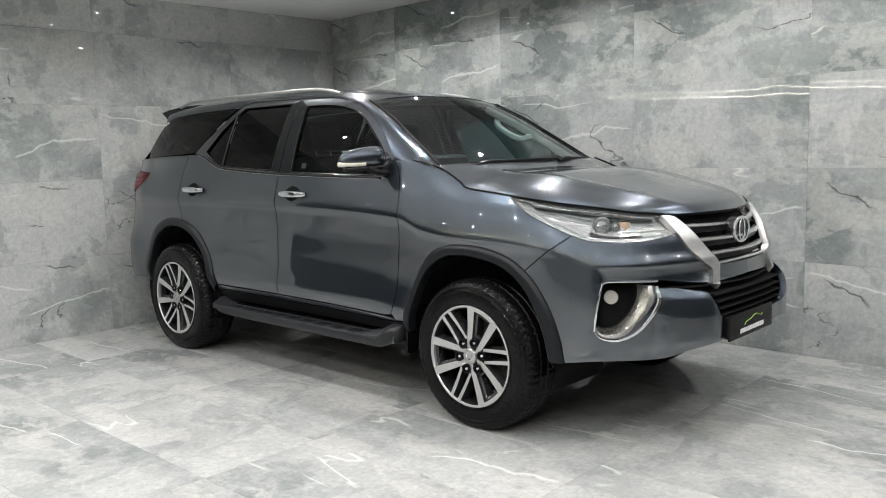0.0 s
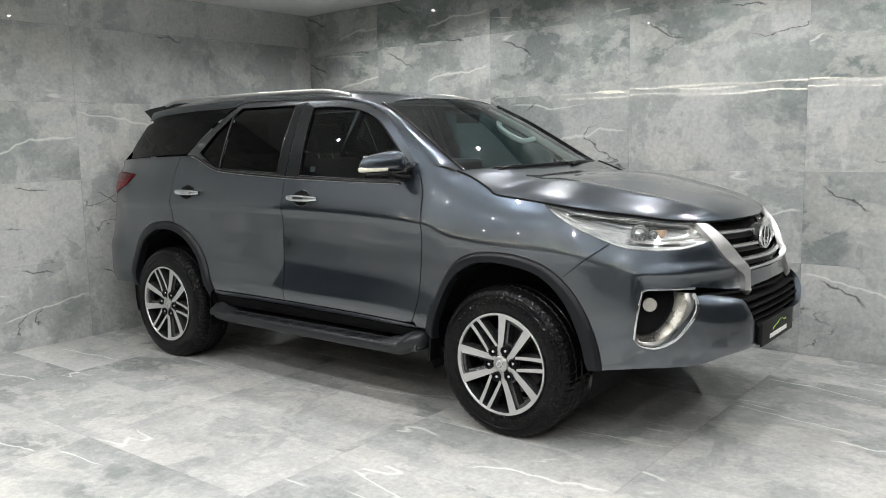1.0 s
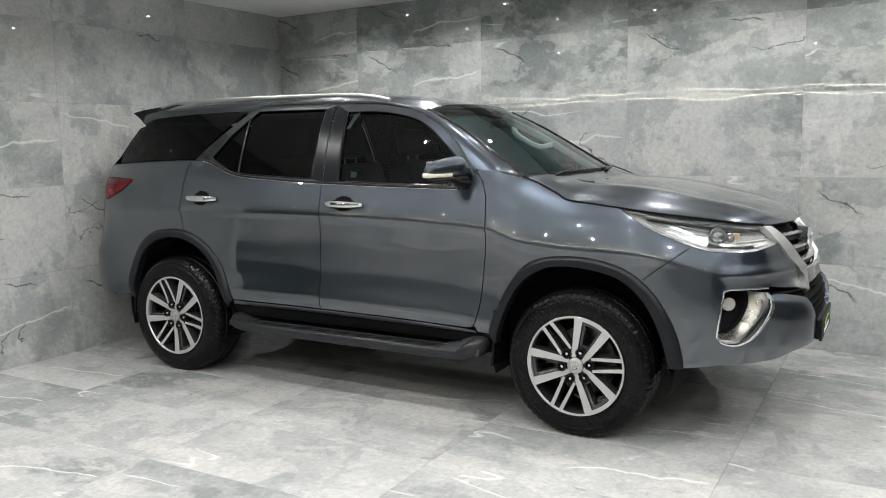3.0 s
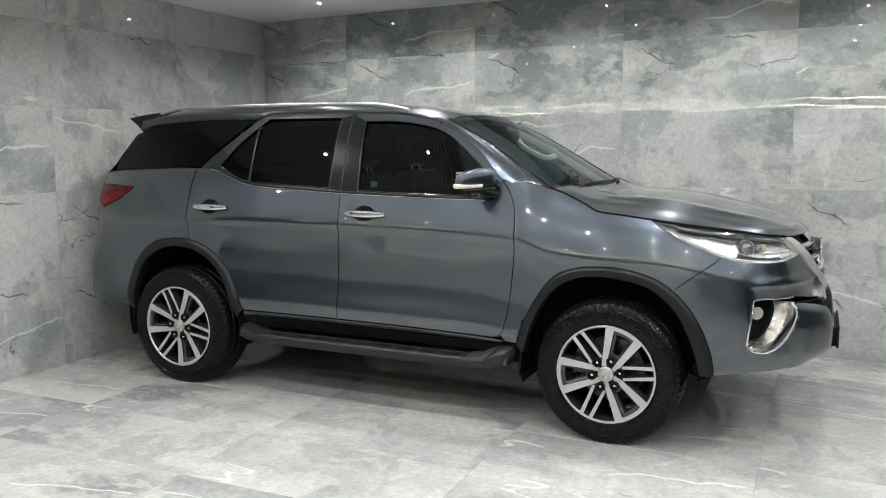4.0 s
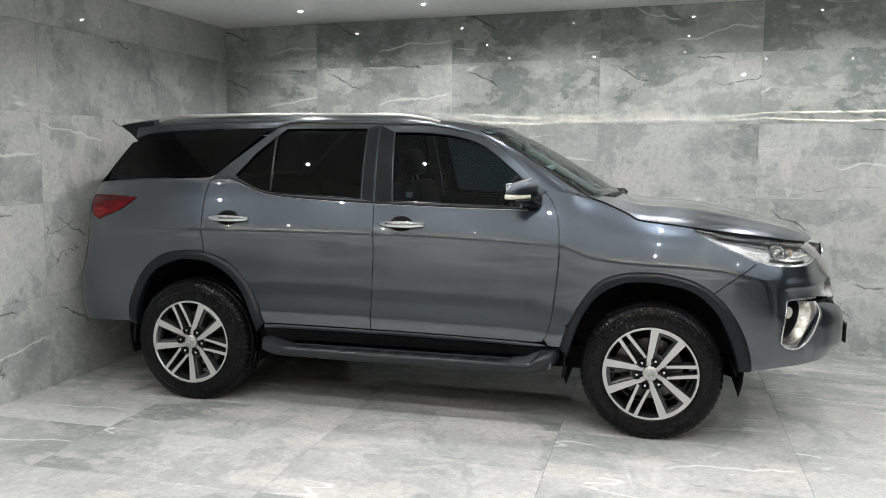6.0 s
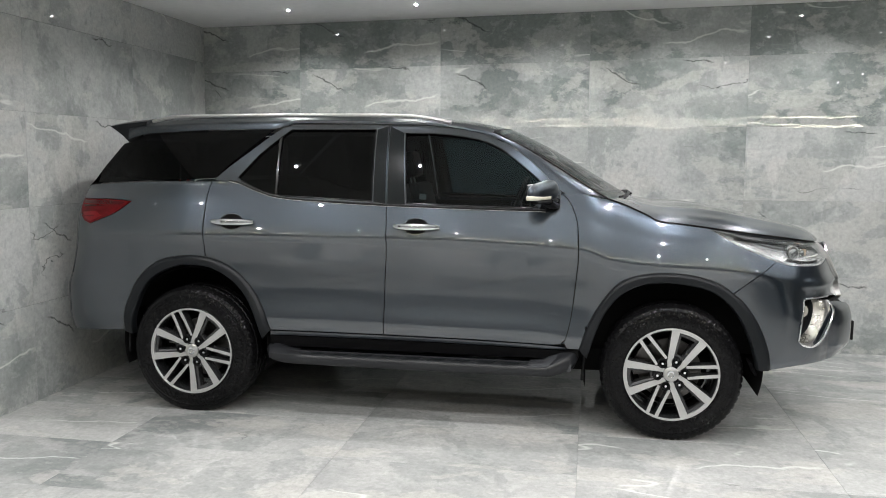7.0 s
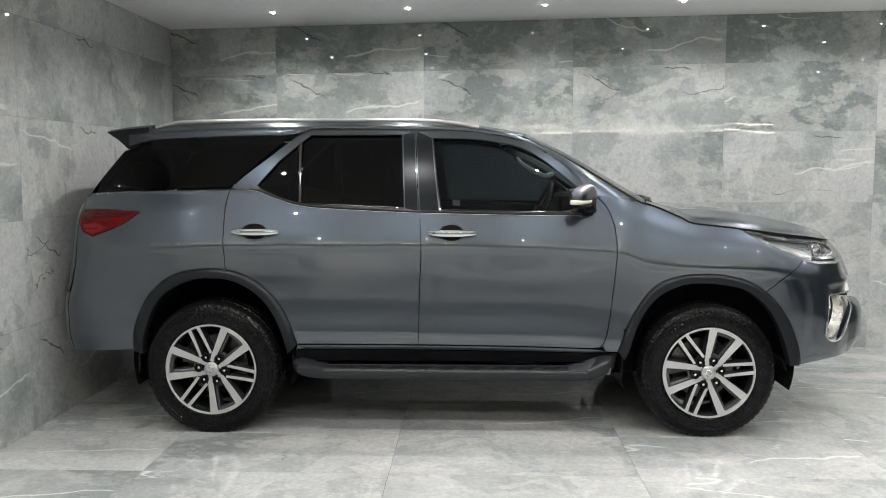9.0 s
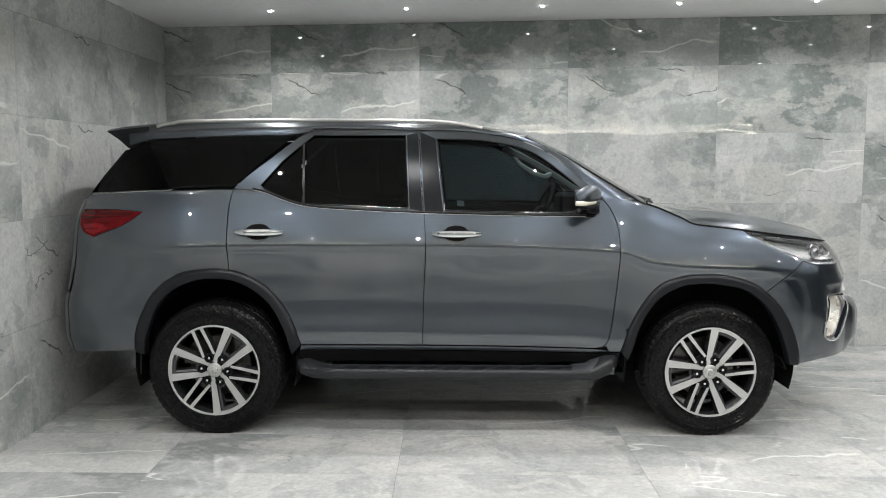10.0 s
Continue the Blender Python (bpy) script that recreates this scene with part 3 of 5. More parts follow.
# strip lights on the wall behind the camera's path
for z, x0 in ((2.10, -3.1), (2.20, -3.0)):
    strip = thing("strip_light", "thin warm white horizontal strip light, lit", "strip light", "wall strip lights", (x0, NEAR, z))
    box("channel", (0, 0.0, -0.022), (RIGHT - 0.4 - x0, 0.02, 0.022), BLACK, strip, bevel=0.003)
    box("diffuser", (0.01, 0.018, -0.0042), (RIGHT - 0.41 - x0, 0.028, 0.0042), STRIP, strip, "glowing diffuser", bevel=0.003)

# ---- the car ----
suv = thing("suv", "dark grey metallic sport utility vehicle parked on the tiled floor", "car")
SC = float(PS[-1])


def on_centre(r):
    return r[:, 0] > SC - 0.004


# lines shared by neighbouring panels: distance along the flank, height
DOOR_GAP = curve((1.163, 1.236), (1.172, 1.044), (1.162, 0.792), (1.155, 0.505))
DOOR_FRONT = curve((2.120, 0.489), (2.165, 0.505), (2.188, 0.55), (2.212, 0.671), (2.238, 0.921), (2.241, 1.026), (2.234, 1.139), (2.215, 1.215), (2.178, 1.285), (2.14, 1.318))
BELT_F = curve((2.14, 1.318), (2.11, 1.226), (2.0, 1.222), (1.629, 1.226), (1.163, 1.236), n=6)
BELT_R = curve((1.163, 1.236), (0.80, 1.252), (0.519, 1.272), (0.376, 1.31), (0.27, 1.35), (0.185, 1.366), (0.10, 1.366))
REAR_GAP = curve((0.10, 1.366), (0.083, 1.273), (0.079, 1.166), (0.08, 1.043), (0.085, 0.925))
ARCH_R = curve((-0.458, 0.46), (-0.43, 0.63), (-0.345, 0.789), (-0.213, 0.89), (-0.055, 0.926), (0.085, 0.922), (0.193, 0.888), (0.285, 0.831), (0.372, 0.735), (0.441, 0.611), (0.477, 0.503))
ARCH_R_IN = curve((-0.40, 0.44), (-0.376, 0.56), (-0.325, 0.70), (-0.236, 0.80), (-0.088, 0.866), (0.03, 0.872), (0.12, 0.858), (0.223, 0.806), (0.317, 0.712), (0.392, 0.569), (0.418, 0.44))
ARCH_F = curve((2.256, 0.47), (2.303, 0.608), (2.38, 0.749), (2.47, 0.85), (2.591, 0.895), (2.70, 0.905), (2.83, 0.898), (2.968, 0.86), (3.06, 0.80), (3.13, 0.73), (3.198, 0.624), (3.245, 0.50), (3.262, 0.40))
ARCH_F_IN = curve((2.298, 0.42), (2.365, 0.625), (2.457, 0.765), (2.578, 0.838), (2.66, 0.852), (2.76, 0.852), (2.938, 0.813), (3.069, 0.703), (3.151, 0.546), (3.192, 0.40))
HOOD_GAP = curve((2.40, 1.286), (2.482, 1.258), (2.60, 1.206), (2.66, 1.176), (2.78, 1.161), (2.94, 1.142), (3.24, 1.104), (3.564, 1.075), (3.77, 1.058), (3.88, 1.05), (4.13, 1.044), (SC, 1.037))
LAMP_LOW = curve((2.938, 1.134), (3.073, 1.058), (3.20, 1.006), (3.285, 0.976), (3.39, 0.953), (3.624, 0.947), (3.823, 0.968), (3.852, 0.991))
BUMP_GAP = curve((3.285, 0.976), (3.16, 0.888), (3.055, 0.806), n=4)


def sub(c, lo, hi):
    """The stretch of a line between two places along it."""
    return c[(c[:, 0] >= lo - 1e-6) & (c[:, 0] <= hi + 1e-6)]


def glass_roofline():
    return curve((1.127, 1.700), (0.83, 1.706), (0.529, 1.706), (0.483, 1.688), (0.407, 1.637), (0.287, 1.539), (0.167, 1.443), (0.089, 1.371))


FRAME_A = curve((2.143, 1.326), (2.02, 1.446), (1.896, 1.548), (1.77, 1.616), (1.642, 1.657), (1.48, 1.684), (1.317, 1.697), (1.127, 1.700))
GLASS_F = loop(curve((1.229, 1.648), (1.252, 1.45), (1.277, 1.252)), curve((1.277, 1.252), (1.632, 1.243), (1.985, 1.238)), curve((1.985, 1.238), (2.06, 1.30), (2.04, 1.365), (1.909, 1.478), (1.80, 1.557), (1.704, 1.601), (1.576, 1.630), (1.414, 1.647), (1.229, 1.648)))
GLASS_R = loop([(0.49, 1.632), (0.525, 1.667), (1.05, 1.668), (1.061, 1.45), (1.072, 1.264), (0.50, 1.287)])
GLASS_Q = loop([(0.452, 1.606), (0.474, 1.294), (0.417, 1.305), (0.269, 1.370), (0.246, 1.386), (0.354, 1.517)])
HOLE_R = loop([(0.242, 1.384), (0.354, 1.520), (0.449, 1.606), (0.525, 1.670), (1.05, 1.671), (1.062, 1.45), (1.074, 1.262), (0.50, 1.285), (0.417, 1.301), (0.269, 1.366)])
GLASS_B = loop(curve((-0.755, 1.338), (-0.69, 1.43), (-0.633, 1.505), (-0.575, 1.584)), curve((-0.575, 1.584), (-0.508, 1.603), (-0.446, 1.637), (-0.319, 1.648), (0.01, 1.664), (0.42, 1.672)), curve((0.42, 1.672), (0.255, 1.533), (0.092, 1.377)), curve((0.092, 1.377), (-0.277, 1.362), (-0.755, 1.338)))

SCREEN_EDGE = curve((2.42, -0.715, 1.267), (2.26, -0.687, 1.364), (2.08, -0.647, 1.475), (1.94, -0.617, 1.556), (1.735, -0.582, 1.655))


def handle(door, x, z, flip):
    """A chrome pull handle over a flush black patch for its recess's shade, with its lock cap."""
    y0 = float(flank(x, z)[1])
    a = np.linspace(0, 2 * math.pi, 32, endpoint=False)
    cup = np.stack([x - 0.005 + 0.070 * np.cos(a), z - 0.003 + 0.045 * np.sin(a)], 1)
    # shade of the hollow put on as a black patch
    panel("handle_shade", flank, cup, VOID, door, "flush black patch for the shade in the handle recess", out=0.0012, inset=0, step=0.02, thick=0.004, flip=flip)
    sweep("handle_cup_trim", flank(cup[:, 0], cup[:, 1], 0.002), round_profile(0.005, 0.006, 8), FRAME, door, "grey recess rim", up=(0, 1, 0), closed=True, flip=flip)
    px = np.linspace(x - 0.131, x + 0.129, 25)
    w = (px - x) / 0.131
    bow = 0.036 - 0.024 * np.abs(w) ** 4
    path = np.stack([px, y0 - bow, z - 0.003 + 0 * px], 1)
    sweep("handle", path, round_profile(0.019, 0.038, 16, 2.6), CHROME, door, "chrome pull handle", flip=flip, scale=1 - 0.48 * np.abs(w) ** 2.4)
    box("lock_cap", (x - 0.082, y0 - 0.040, z - 0.009), (x - 0.052, y0 - 0.010, z + 0.004), BLACK, door, bevel=0.001, flip=flip)
    for e in (-0.112, 0.108):
        box("handle_foot", (x + e - 0.014, y0 - 0.022, z - 0.016), (x + e + 0.014, y0 + 0.004, z + 0.010), GLOSSBLACK, door, bevel=0.005, flip=flip)


def mirror(flip):
    """Door mirror: swept-back painted shell with a clear indicator strip and a black foot."""
    inner, outer = np.array([2.10, -0.815, 1.325]), np.array([1.985, -1.045, 1.318])
    axis = (outer - inner) / np.linalg.norm(outer - inner)
    ahead = np.cross(axis, [0, 0, 1.0])
    ahead *= np.sign(ahead[0]) / np.linalg.norm(ahead)
    length, n, k = float(np.linalg.norm(outer - inner)), 16, 22

    def ring(t, grow=1.0):
        e = (1 - abs(2 * t - 1) ** 4.5) ** 0.5
        hi, lo = (0.078 - 0.034 * t ** 1.5) * e, (0.042 - 0.012 * t) * e
        front, back = (0.062 - 0.022 * t) * e, 0.040 * e
        c, out = inner + axis * length * t, []
        for a in np.linspace(0, 2 * math.pi, k, endpoint=False):
            f = lambda q, p: math.copysign(abs(q) ** p, q)
            x, z = f(math.cos(a), 0.75), f(math.sin(a), 0.8)
            out.append(c + ahead * x * (front if x > 0 else back) * grow + np.array([0, 0, 1.0]) * z * (hi if z > 0 else lo) * grow)
        return out
    vs, fs = [], []
    for i in range(n + 1):
        vs += ring(0.003 + 0.994 * i / n)
    for i in range(n):
        for j in range(k):
            fs.append((i * k + j, i * k + (j + 1) % k, (i + 1) * k + (j + 1) % k, (i + 1) * k + j))
    fs += [tuple(range(k)), tuple(reversed(range(n * k, (n + 1) * k)))]
    m = arrays("door_mirror", vs, fs, PAINT, suv, "grey painted door mirror", flip=flip)
    bm = bmesh.new()
    bm.from_mesh(m.data)
    bmesh.ops.recalc_face_normals(bm, faces=bm.faces)
    bm.to_mesh(m.data)
    bm.free()
    path = []
    for t in np.linspace(0.46, 0.965, 14):
        e = (1 - abs(2 * t - 1) ** 4.5) ** 0.5
        path.append(inner + axis * length * t + ahead * ((0.062 - 0.022 * t) * e - 0.0105) + np.array([0, 0, -0.018]))
    path += [path[-1] + axis * 0.003 - ahead * 0.012, path[-1] - ahead * 0.03]
    sweep("indicator", path, round_profile(0.020, 0.026, 10), CREAM, m, "clear indicator strip", flip=flip)
    low = [inner + axis * length * t + ahead * 0.012 + np.array([0, 0, -0.042]) for t in np.linspace(0.06, 0.9, 8)]
    sweep("lower_shell", low, round_profile(0.075, 0.03, 12), BLACK, m, "black lower shell", flip=flip, scale=[0.7, 1, 1, 1, 0.95, 0.9, 0.8, 0.6])
    glass = [inner + axis * length * t - ahead * 0.037 + np.array([0, 0, 0.008]) for t in np.linspace(0.12, 0.86, 6)]
    sweep("mirror_glass", glass, round_profile(0.006, 0.085, 12, 4), CHROME, m, "mirror glass", flip=flip)
    sweep("mirror_foot", curve((2.10, -0.775, 1.252), (2.10, -0.82, 1.250), (2.085, -0.88, 1.262), (2.07, -0.92, 1.278), n=5), round_profile(0.07, 0.034, 12), BLACK, m, "black mirror foot", flip=flip)
    panel("sail_panel", cabin, [(1.99, 1.236), (2.125, 1.225), (2.135, 1.30), (2.045, 1.375), (2.055, 1.31)], BLACK, m, "black corner piece", out=0.006, inset=0, flip=flip)


def step_wing(step, line, mat, flip):
    """The raised end of a side step: a sloping grey shoulder that rises from the bar to the sill."""
    vs, fs = [], []
    for x, h in line:
        t = h / 0.104
        for y, z in ((-0.922 + 0.016 * t, 0.350), (-0.920 + 0.016 * t, 0.374 + 0.08 * h), (-0.905 + 0.02 * t, 0.379 + 0.30 * h), (-0.865 + 0.03 * t, 0.381 + 0.80 * h), (-0.80, 0.381 + h), (-0.76, 0.376 + h), (-0.76, 0.345)):
            vs.append((x, y, z))
    k = 7
    for i in range(len(line) - 1):
        for j in range(k - 1):
            fs.append((i * k + j, i * k + j + 1, (i + 1) * k + j + 1, (i + 1) * k + j))
    fs += [tuple(range(k)), tuple(reversed(range((len(line) - 1) * k, len(line) * k)))]
    ob = arrays("step_end", vs, fs, mat, step, "grey raised step end", flip=flip)
    bm = bmesh.new()
    bm.from_mesh(ob.data)
    bmesh.ops.recalc_face_normals(bm, faces=bm.faces)
    bm.to_mesh(ob.data)
    bm.free()
    shade_by_angle(ob, 40)


def flank_side(flip):
    """All panels of one side."""
    door = panel("front_door", flank, loop(DOOR_GAP, curve((1.155, 0.503), (1.635, 0.499), (2.12, 0.489)), DOOR_FRONT, BELT_F), PAINT, suv, "grey front door", flip=flip, line=crease)
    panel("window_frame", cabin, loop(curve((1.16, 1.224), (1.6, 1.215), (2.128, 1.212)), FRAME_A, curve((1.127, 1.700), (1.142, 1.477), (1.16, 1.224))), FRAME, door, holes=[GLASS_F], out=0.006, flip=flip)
    panel("window", cabin, GLASS_F, TINTED, door, "tinted front side window", thick=0.004, inset=-0.004, step=0.08, out=-0.003, flip=flip)
    sweep("window_seal", cabin(*GLASS_F.T, 0.006), round_profile(0.007, 0.014, 8), GLOSSBLACK, door, "black rubber seal", up=(0, 1, 0), closed=True, flip=flip)
    panel("pillar_cover", cabin, [(1.131, 1.694), (1.223, 1.652), (1.246, 1.45), (1.270, 1.245), (1.164, 1.238), (1.146, 1.477)], PILLAR, door, "black door pillar", out=0.0085, inset=0.0025, thick=0.004, flip=flip)
    handle(door, 1.345, 1.128, flip)
    rear = panel("rear_door", flank, loop(REAR_GAP, sub(ARCH_R, 0.085, 0.5), curve((0.477, 0.503), (0.8, 0.504), (1.155, 0.503)), DOOR_GAP[::-1], BELT_R), PAINT, suv, "grey rear door", flip=flip, line=crease)
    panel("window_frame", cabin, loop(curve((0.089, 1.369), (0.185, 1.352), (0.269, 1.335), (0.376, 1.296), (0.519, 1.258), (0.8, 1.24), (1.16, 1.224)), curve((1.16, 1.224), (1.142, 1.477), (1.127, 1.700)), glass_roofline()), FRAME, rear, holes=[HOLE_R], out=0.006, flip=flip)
    panel("window", cabin, GLASS_R, PRIVACY, rear, "dark rear side window", thick=0.004, inset=-0.004, step=0.08, out=-0.003, flip=flip)
    panel("fixed_window", cabin, GLASS_Q, PRIVACY, rear, "dark fixed triangular pane", thick=0.004, inset=-0.004, step=0.08, out=-0.003, flip=flip)
    sweep("divider_bar", cabin(np.linspace(0.468, 0.490, 8), np.linspace(1.622, 1.29, 8), 0.002), round_profile(0.016, 0.014, 8), GLOSSBLACK, rear, flip=flip)
    sweep("window_seal", cabin(*HOLE_R.T, 0.006), round_profile(0.007, 0.014, 8), GLOSSBLACK, rear, "black rubber seal", up=(0, 1, 0), closed=True, flip=flip)
    panel("pillar_cover", cabin, [(1.123, 1.694), (1.056, 1.672), (1.068, 1.45), (1.080, 1.258), (1.156, 1.243), (1.138, 1.477)], PILLAR, rear, "black door pillar", out=0.0085, inset=0.0025, thick=0.004, flip=flip)
    handle(rear, 0.255, 1.135, flip)
    for d, line in ((door, sub(BELT_F, 1.15, 2.06)), (rear, sub(BELT_R, 0.2, 1.165))):
        p = flank(line[:, 0], line[:, 1], -0.006)
        sweep("belt_moulding", p + [0, 0, 0.004], round_profile(0.02, 0.013, 8), BLACK, d, "black belt moulding", flip=flip)
        sweep("belt_trim", p + [0, -0.006, -0.003], round_profile(0.003, 0.003, 8), SATIN, d, "thin bright belt strip", flip=flip)

    panel("front_wing", flank, loop(DOOR_FRONT[4:], curve((2.14, 1.318), (2.20, 1.322), (2.27, 1.315), (2.40, 1.283)), sub(HOOD_GAP, 2.4, 2.945), sub(LAMP_LOW, 2.92, 3.2855), BUMP_GAP, sub(ARCH_F, 2.25, 3.06)[::-1], [(2.256, 0.468), (2.19, 0.468), (2.175, 0.50)]), PAINT, suv, "grey front wing", flip=flip, line=crease)
    tail_hole = loop(curve((-0.83, 1.245), (-0.6, 1.249), (-0.40, 1.240)), curve((-0.40, 1.240), (-0.515, 1.165), (-0.70, 1.098)), curve((-0.70, 1.098), (-0.78, 1.12), (-0.83, 1.16)), [(-0.84, 1.2)])
    panel("rear_quarter", flank, loop(REAR_GAP[::-1], curve((0.10, 1.366), (-0.277, 1.358), (-0.55, 1.345), (-0.80, 1.33)), [(-0.86, 1.30), (-0.86, 1.0), (-0.88, 0.78), (-0.86, 0.44)], curve((-0.86, 0.44), (-0.65, 0.452), (-0.458, 0.46)), sub(ARCH_R, -0.46, 0.085)), PAINT, suv, "grey rear quarter", holes=[tail_hole], flip=flip, line=crease)
    lamp = panel("tail_lamp", flank, tail_hole, REDLENS, suv, "red wedge-shaped tail lamp", out=0.006, thick=0.04, inset=0.001, flip=flip)
    panel("dark_lens_band", flank, loop(curve((-0.815, 1.240), (-0.6, 1.243), (-0.44, 1.236)), curve((-0.46, 1.222), (-0.60, 1.208), (-0.80, 1.196))), REDDARK, lamp, "deep red upper band", out=0.0085, thick=0.004, inset=0.001, step=0.02, flip=flip)
    panel("lens_facet", flank, loop([(-0.80, 1.165), (-0.66, 1.178), (-0.60, 1.150), (-0.69, 1.112), (-0.76, 1.128)]), REDBRIGHT, lamp, "brighter red facet", out=0.0085, thick=0.004, inset=0.001, step=0.02, flip=flip)
    for z0, z1, l in ((1.215, 1.215, 0.30), (1.175, 1.18, 0.22), (1.14, 1.15, 0.14)):
        sweep("lamp_rib", flank(np.linspace(-0.80, -0.80 + l, 10), np.linspace(z0, z1, 10), 0.008), round_profile(0.005, 0.006, 6), REDLENS, lamp, flip=flip)
    panel("rear_window", cabin, GLASS_B, PRIVACY, suv, "dark rear quarter window", thick=0.004, inset=0.002, step=0.08, out=0.004, flip=flip)
    panel("rear_bumper", flank, [(-0.885, 0.777), (PS[0], 0.78), (PS[0], 0.42), (-0.865, 0.437)], PAINT, suv, "grey rear bumper", flip=flip, fixed=lambda r: r[:, 0] < PS[0] + 0.004)
    panel("tailgate", flank, [(PS[0], 0.79), (-0.905, 0.785), (-0.865, 1.0), (-0.865, 1.305), (PS[0], 1.305)], PAINT, suv, "grey tailgate", flip=flip, fixed=lambda r: r[:, 0] < PS[0] + 0.004)

    # wheel arch mouldings
    for a, b, name in ((ARCH_R, ARCH_R_IN, "rear"), (ARCH_F, ARCH_F_IN, "front")):
        def even(p, n=60):
            d = np.concatenate([[0], np.cumsum(np.linalg.norm(np.diff(p, axis=0), axis=1))])
            return np.stack([np.interp(np.linspace(0, d[-1], n), d, p[:, k]) for k in (0, 1)], 1)
        oa, ob = even(a), even(b)
        rows = [flank(*(oa * (1 - t) + ob * t).T, o) for t, o in ((0.0, -0.004), (0.0, 0.004), (0.04, 0.008), (0.27, 0.019), (0.33, 0.0205), (0.92, 0.019), (1.0, 0.012), (1.0, -0.04))]
        fs = [(60 * i + j, 60 * i + j + 1, 60 * i + 61 + j, 60 * i + 60 + j) for i in range(len(rows) - 1) for j in range(59)]
        m = arrays("arch_moulding", np.vstack(rows), fs, DARK, suv, "dark grey wheel arch moulding", flip=flip)
        bm = bmesh.new()
        bm.from_mesh(m.data)
        bmesh.ops.recalc_face_normals(bm, faces=bm.faces)
        bm.to_mesh(m.data)
        bm.free()
        shade_by_angle(m, 30)

    # sill and side step
    panel("sill", flank, loop(curve((0.476, 0.500), (0.8, 0.500), (1.155, 0.499), (1.635, 0.495), (2.12, 0.484), (2.19, 0.464)), curve((2.12, 0.460), (1.635, 0.466), (1.155, 0.470), (0.8, 0.470), (0.468, 0.470))), PAINT, suv, "grey sill", thick=0.03, flip=flip)
    panel("sill_cladding", flank, loop(curve((0.462, 0.468), (0.8, 0.468), (1.155, 0.468), (1.635, 0.464), (2.12, 0.458), (2.19, 0.462)), [(2.256, 0.464), (2.25, 0.40), (0.45, 0.40)]), BLACK, suv, "black plastic sill cladding", out=-0.004, thick=0.03, flip=flip)
    step = thing_part("side_step", "dark grey plastic side step with a ribbed tread")
    xs = curve((0.455, -0.76, 0.41), (0.485, -0.84, 0.375), (0.56, -0.875, 0.353), (0.8, -0.88, 0.349), (1.5, -0.88, 0.347), (2.0, -0.88, 0.347), (2.10, -0.875, 0.352), (2.17, -0.86, 0.39), (2.215, -0.80, 0.43), n=8)
    sc = np.interp(np.arange(len(xs)), [0, 10, 20, len(xs) - 20, len(xs) - 8, len(xs) - 1], [0.7, 0.9, 1, 1, 1.40, 1.05])
    sweep("bar", xs, round_profile(0.085, 0.066, 16, 3.2), STEP_GREY, step, scale=sc, flip=flip)
    box("tread", (0.60, -0.86, 0.350), (2.02, -0.70, 0.372), BLACK, step, "black step tread", bevel=0.006, flip=flip)
    sweep("tread_lip", [(x, -0.852, 0.383) for x in np.linspace(0.58, 2.06, 12)], round_profile(0.012, 0.012, 8), STEP_GREY, step, flip=flip)
    for i in range(9):
        x = 0.70 + 0.142 * i
        slot = [(x, -0.912, 0.3815), (x + 0.075, -0.912, 0.3815), (x + 0.105, -0.868, 0.3835), (x + 0.030, -0.868, 0.3835)]
        slot += [(a, b, c - 0.012) for a, b, c in slot]
        arrays("tread_slot", slot, [(0, 1, 2, 3), (0, 4, 5, 1), (1, 5, 6, 2), (2, 6, 7, 3), (3, 7, 4, 0)], DARK, step, "dark grip slot", soft=False, flip=flip)
    # front end takes the lightened plastic, rear end the plain one
    step_wing(step, [(1.985, 0.004), (2.06, 0.018), (2.13, 0.060), (2.185, 0.098), (2.215, 0.104)], STEP_LIT, flip)
    step_wing(step, [(0.64, 0.003), (0.59, 0.012), (0.545, 0.030), (0.51, 0.040), (0.485, 0.040)], STEP_GREY, flip)
    for x in (0.72, 1.35, 1.95):
        box("bracket", (x, -0.74, 0.33), (x + 0.05, -0.5, 0.365), VOID, step, bevel=0.004, flip=flip)
    # mud flaps and wheel housings
    flap = thing_part("mud_flap", "black rubber mud flap behind the rear wheel")
    sweep("flap", [(-0.425, -0.76, 0.60), (-0.425, -0.76, 0.48), (-0.43, -0.76, 0.33)], round_profile(0.20, 0.018, 12, 6), RUBBER, flap, up=(1, 0, 0), flip=flip)
    flap2 = thing_part("mud_flap", "black rubber mud flap behind the front wheel")
    sweep("flap", [(2.29, -0.775, 0.60), (2.285, -0.775, 0.45), (2.275, -0.775, 0.30)], round_profile(0.20, 0.016, 12, 6), RUBBER, flap2, up=(1, 0, 0), flip=flip)
    sweep("air_deflector", [(3.16, -0.77, 0.43), (3.175, -0.77, 0.40), (3.19, -0.77, 0.365)], round_profile(0.13, 0.012, 12, 6), BLACK, suv, "black air deflector", up=(1, 0, 0), flip=flip)
    for cx, half in ((0.0, 0.455), (2.745, 0.475)):
        a = np.linspace(math.radians(-18), math.radians(198), 40)
        vs, fs = [], []
        for t in a:
            for y in (-0.86, -0.44):
                vs.append((cx + half * math.cos(t), y, 0.40 + 0.455 * math.sin(t)))
        for i in range(len(a) - 1):
            fs.append((2 * i, 2 * i + 1, 2 * i + 3, 2 * i + 2))
        k = len(vs)
        vs += [(cx, -0.44, 0.40)]
        fs += [(k, 2 * i + 3, 2 * i + 1) for i in range(len(a) - 1)]
        arrays("wheel_housing", vs, fs, VOID, suv, "black wheel housing", flip=flip)
    mirror(flip)


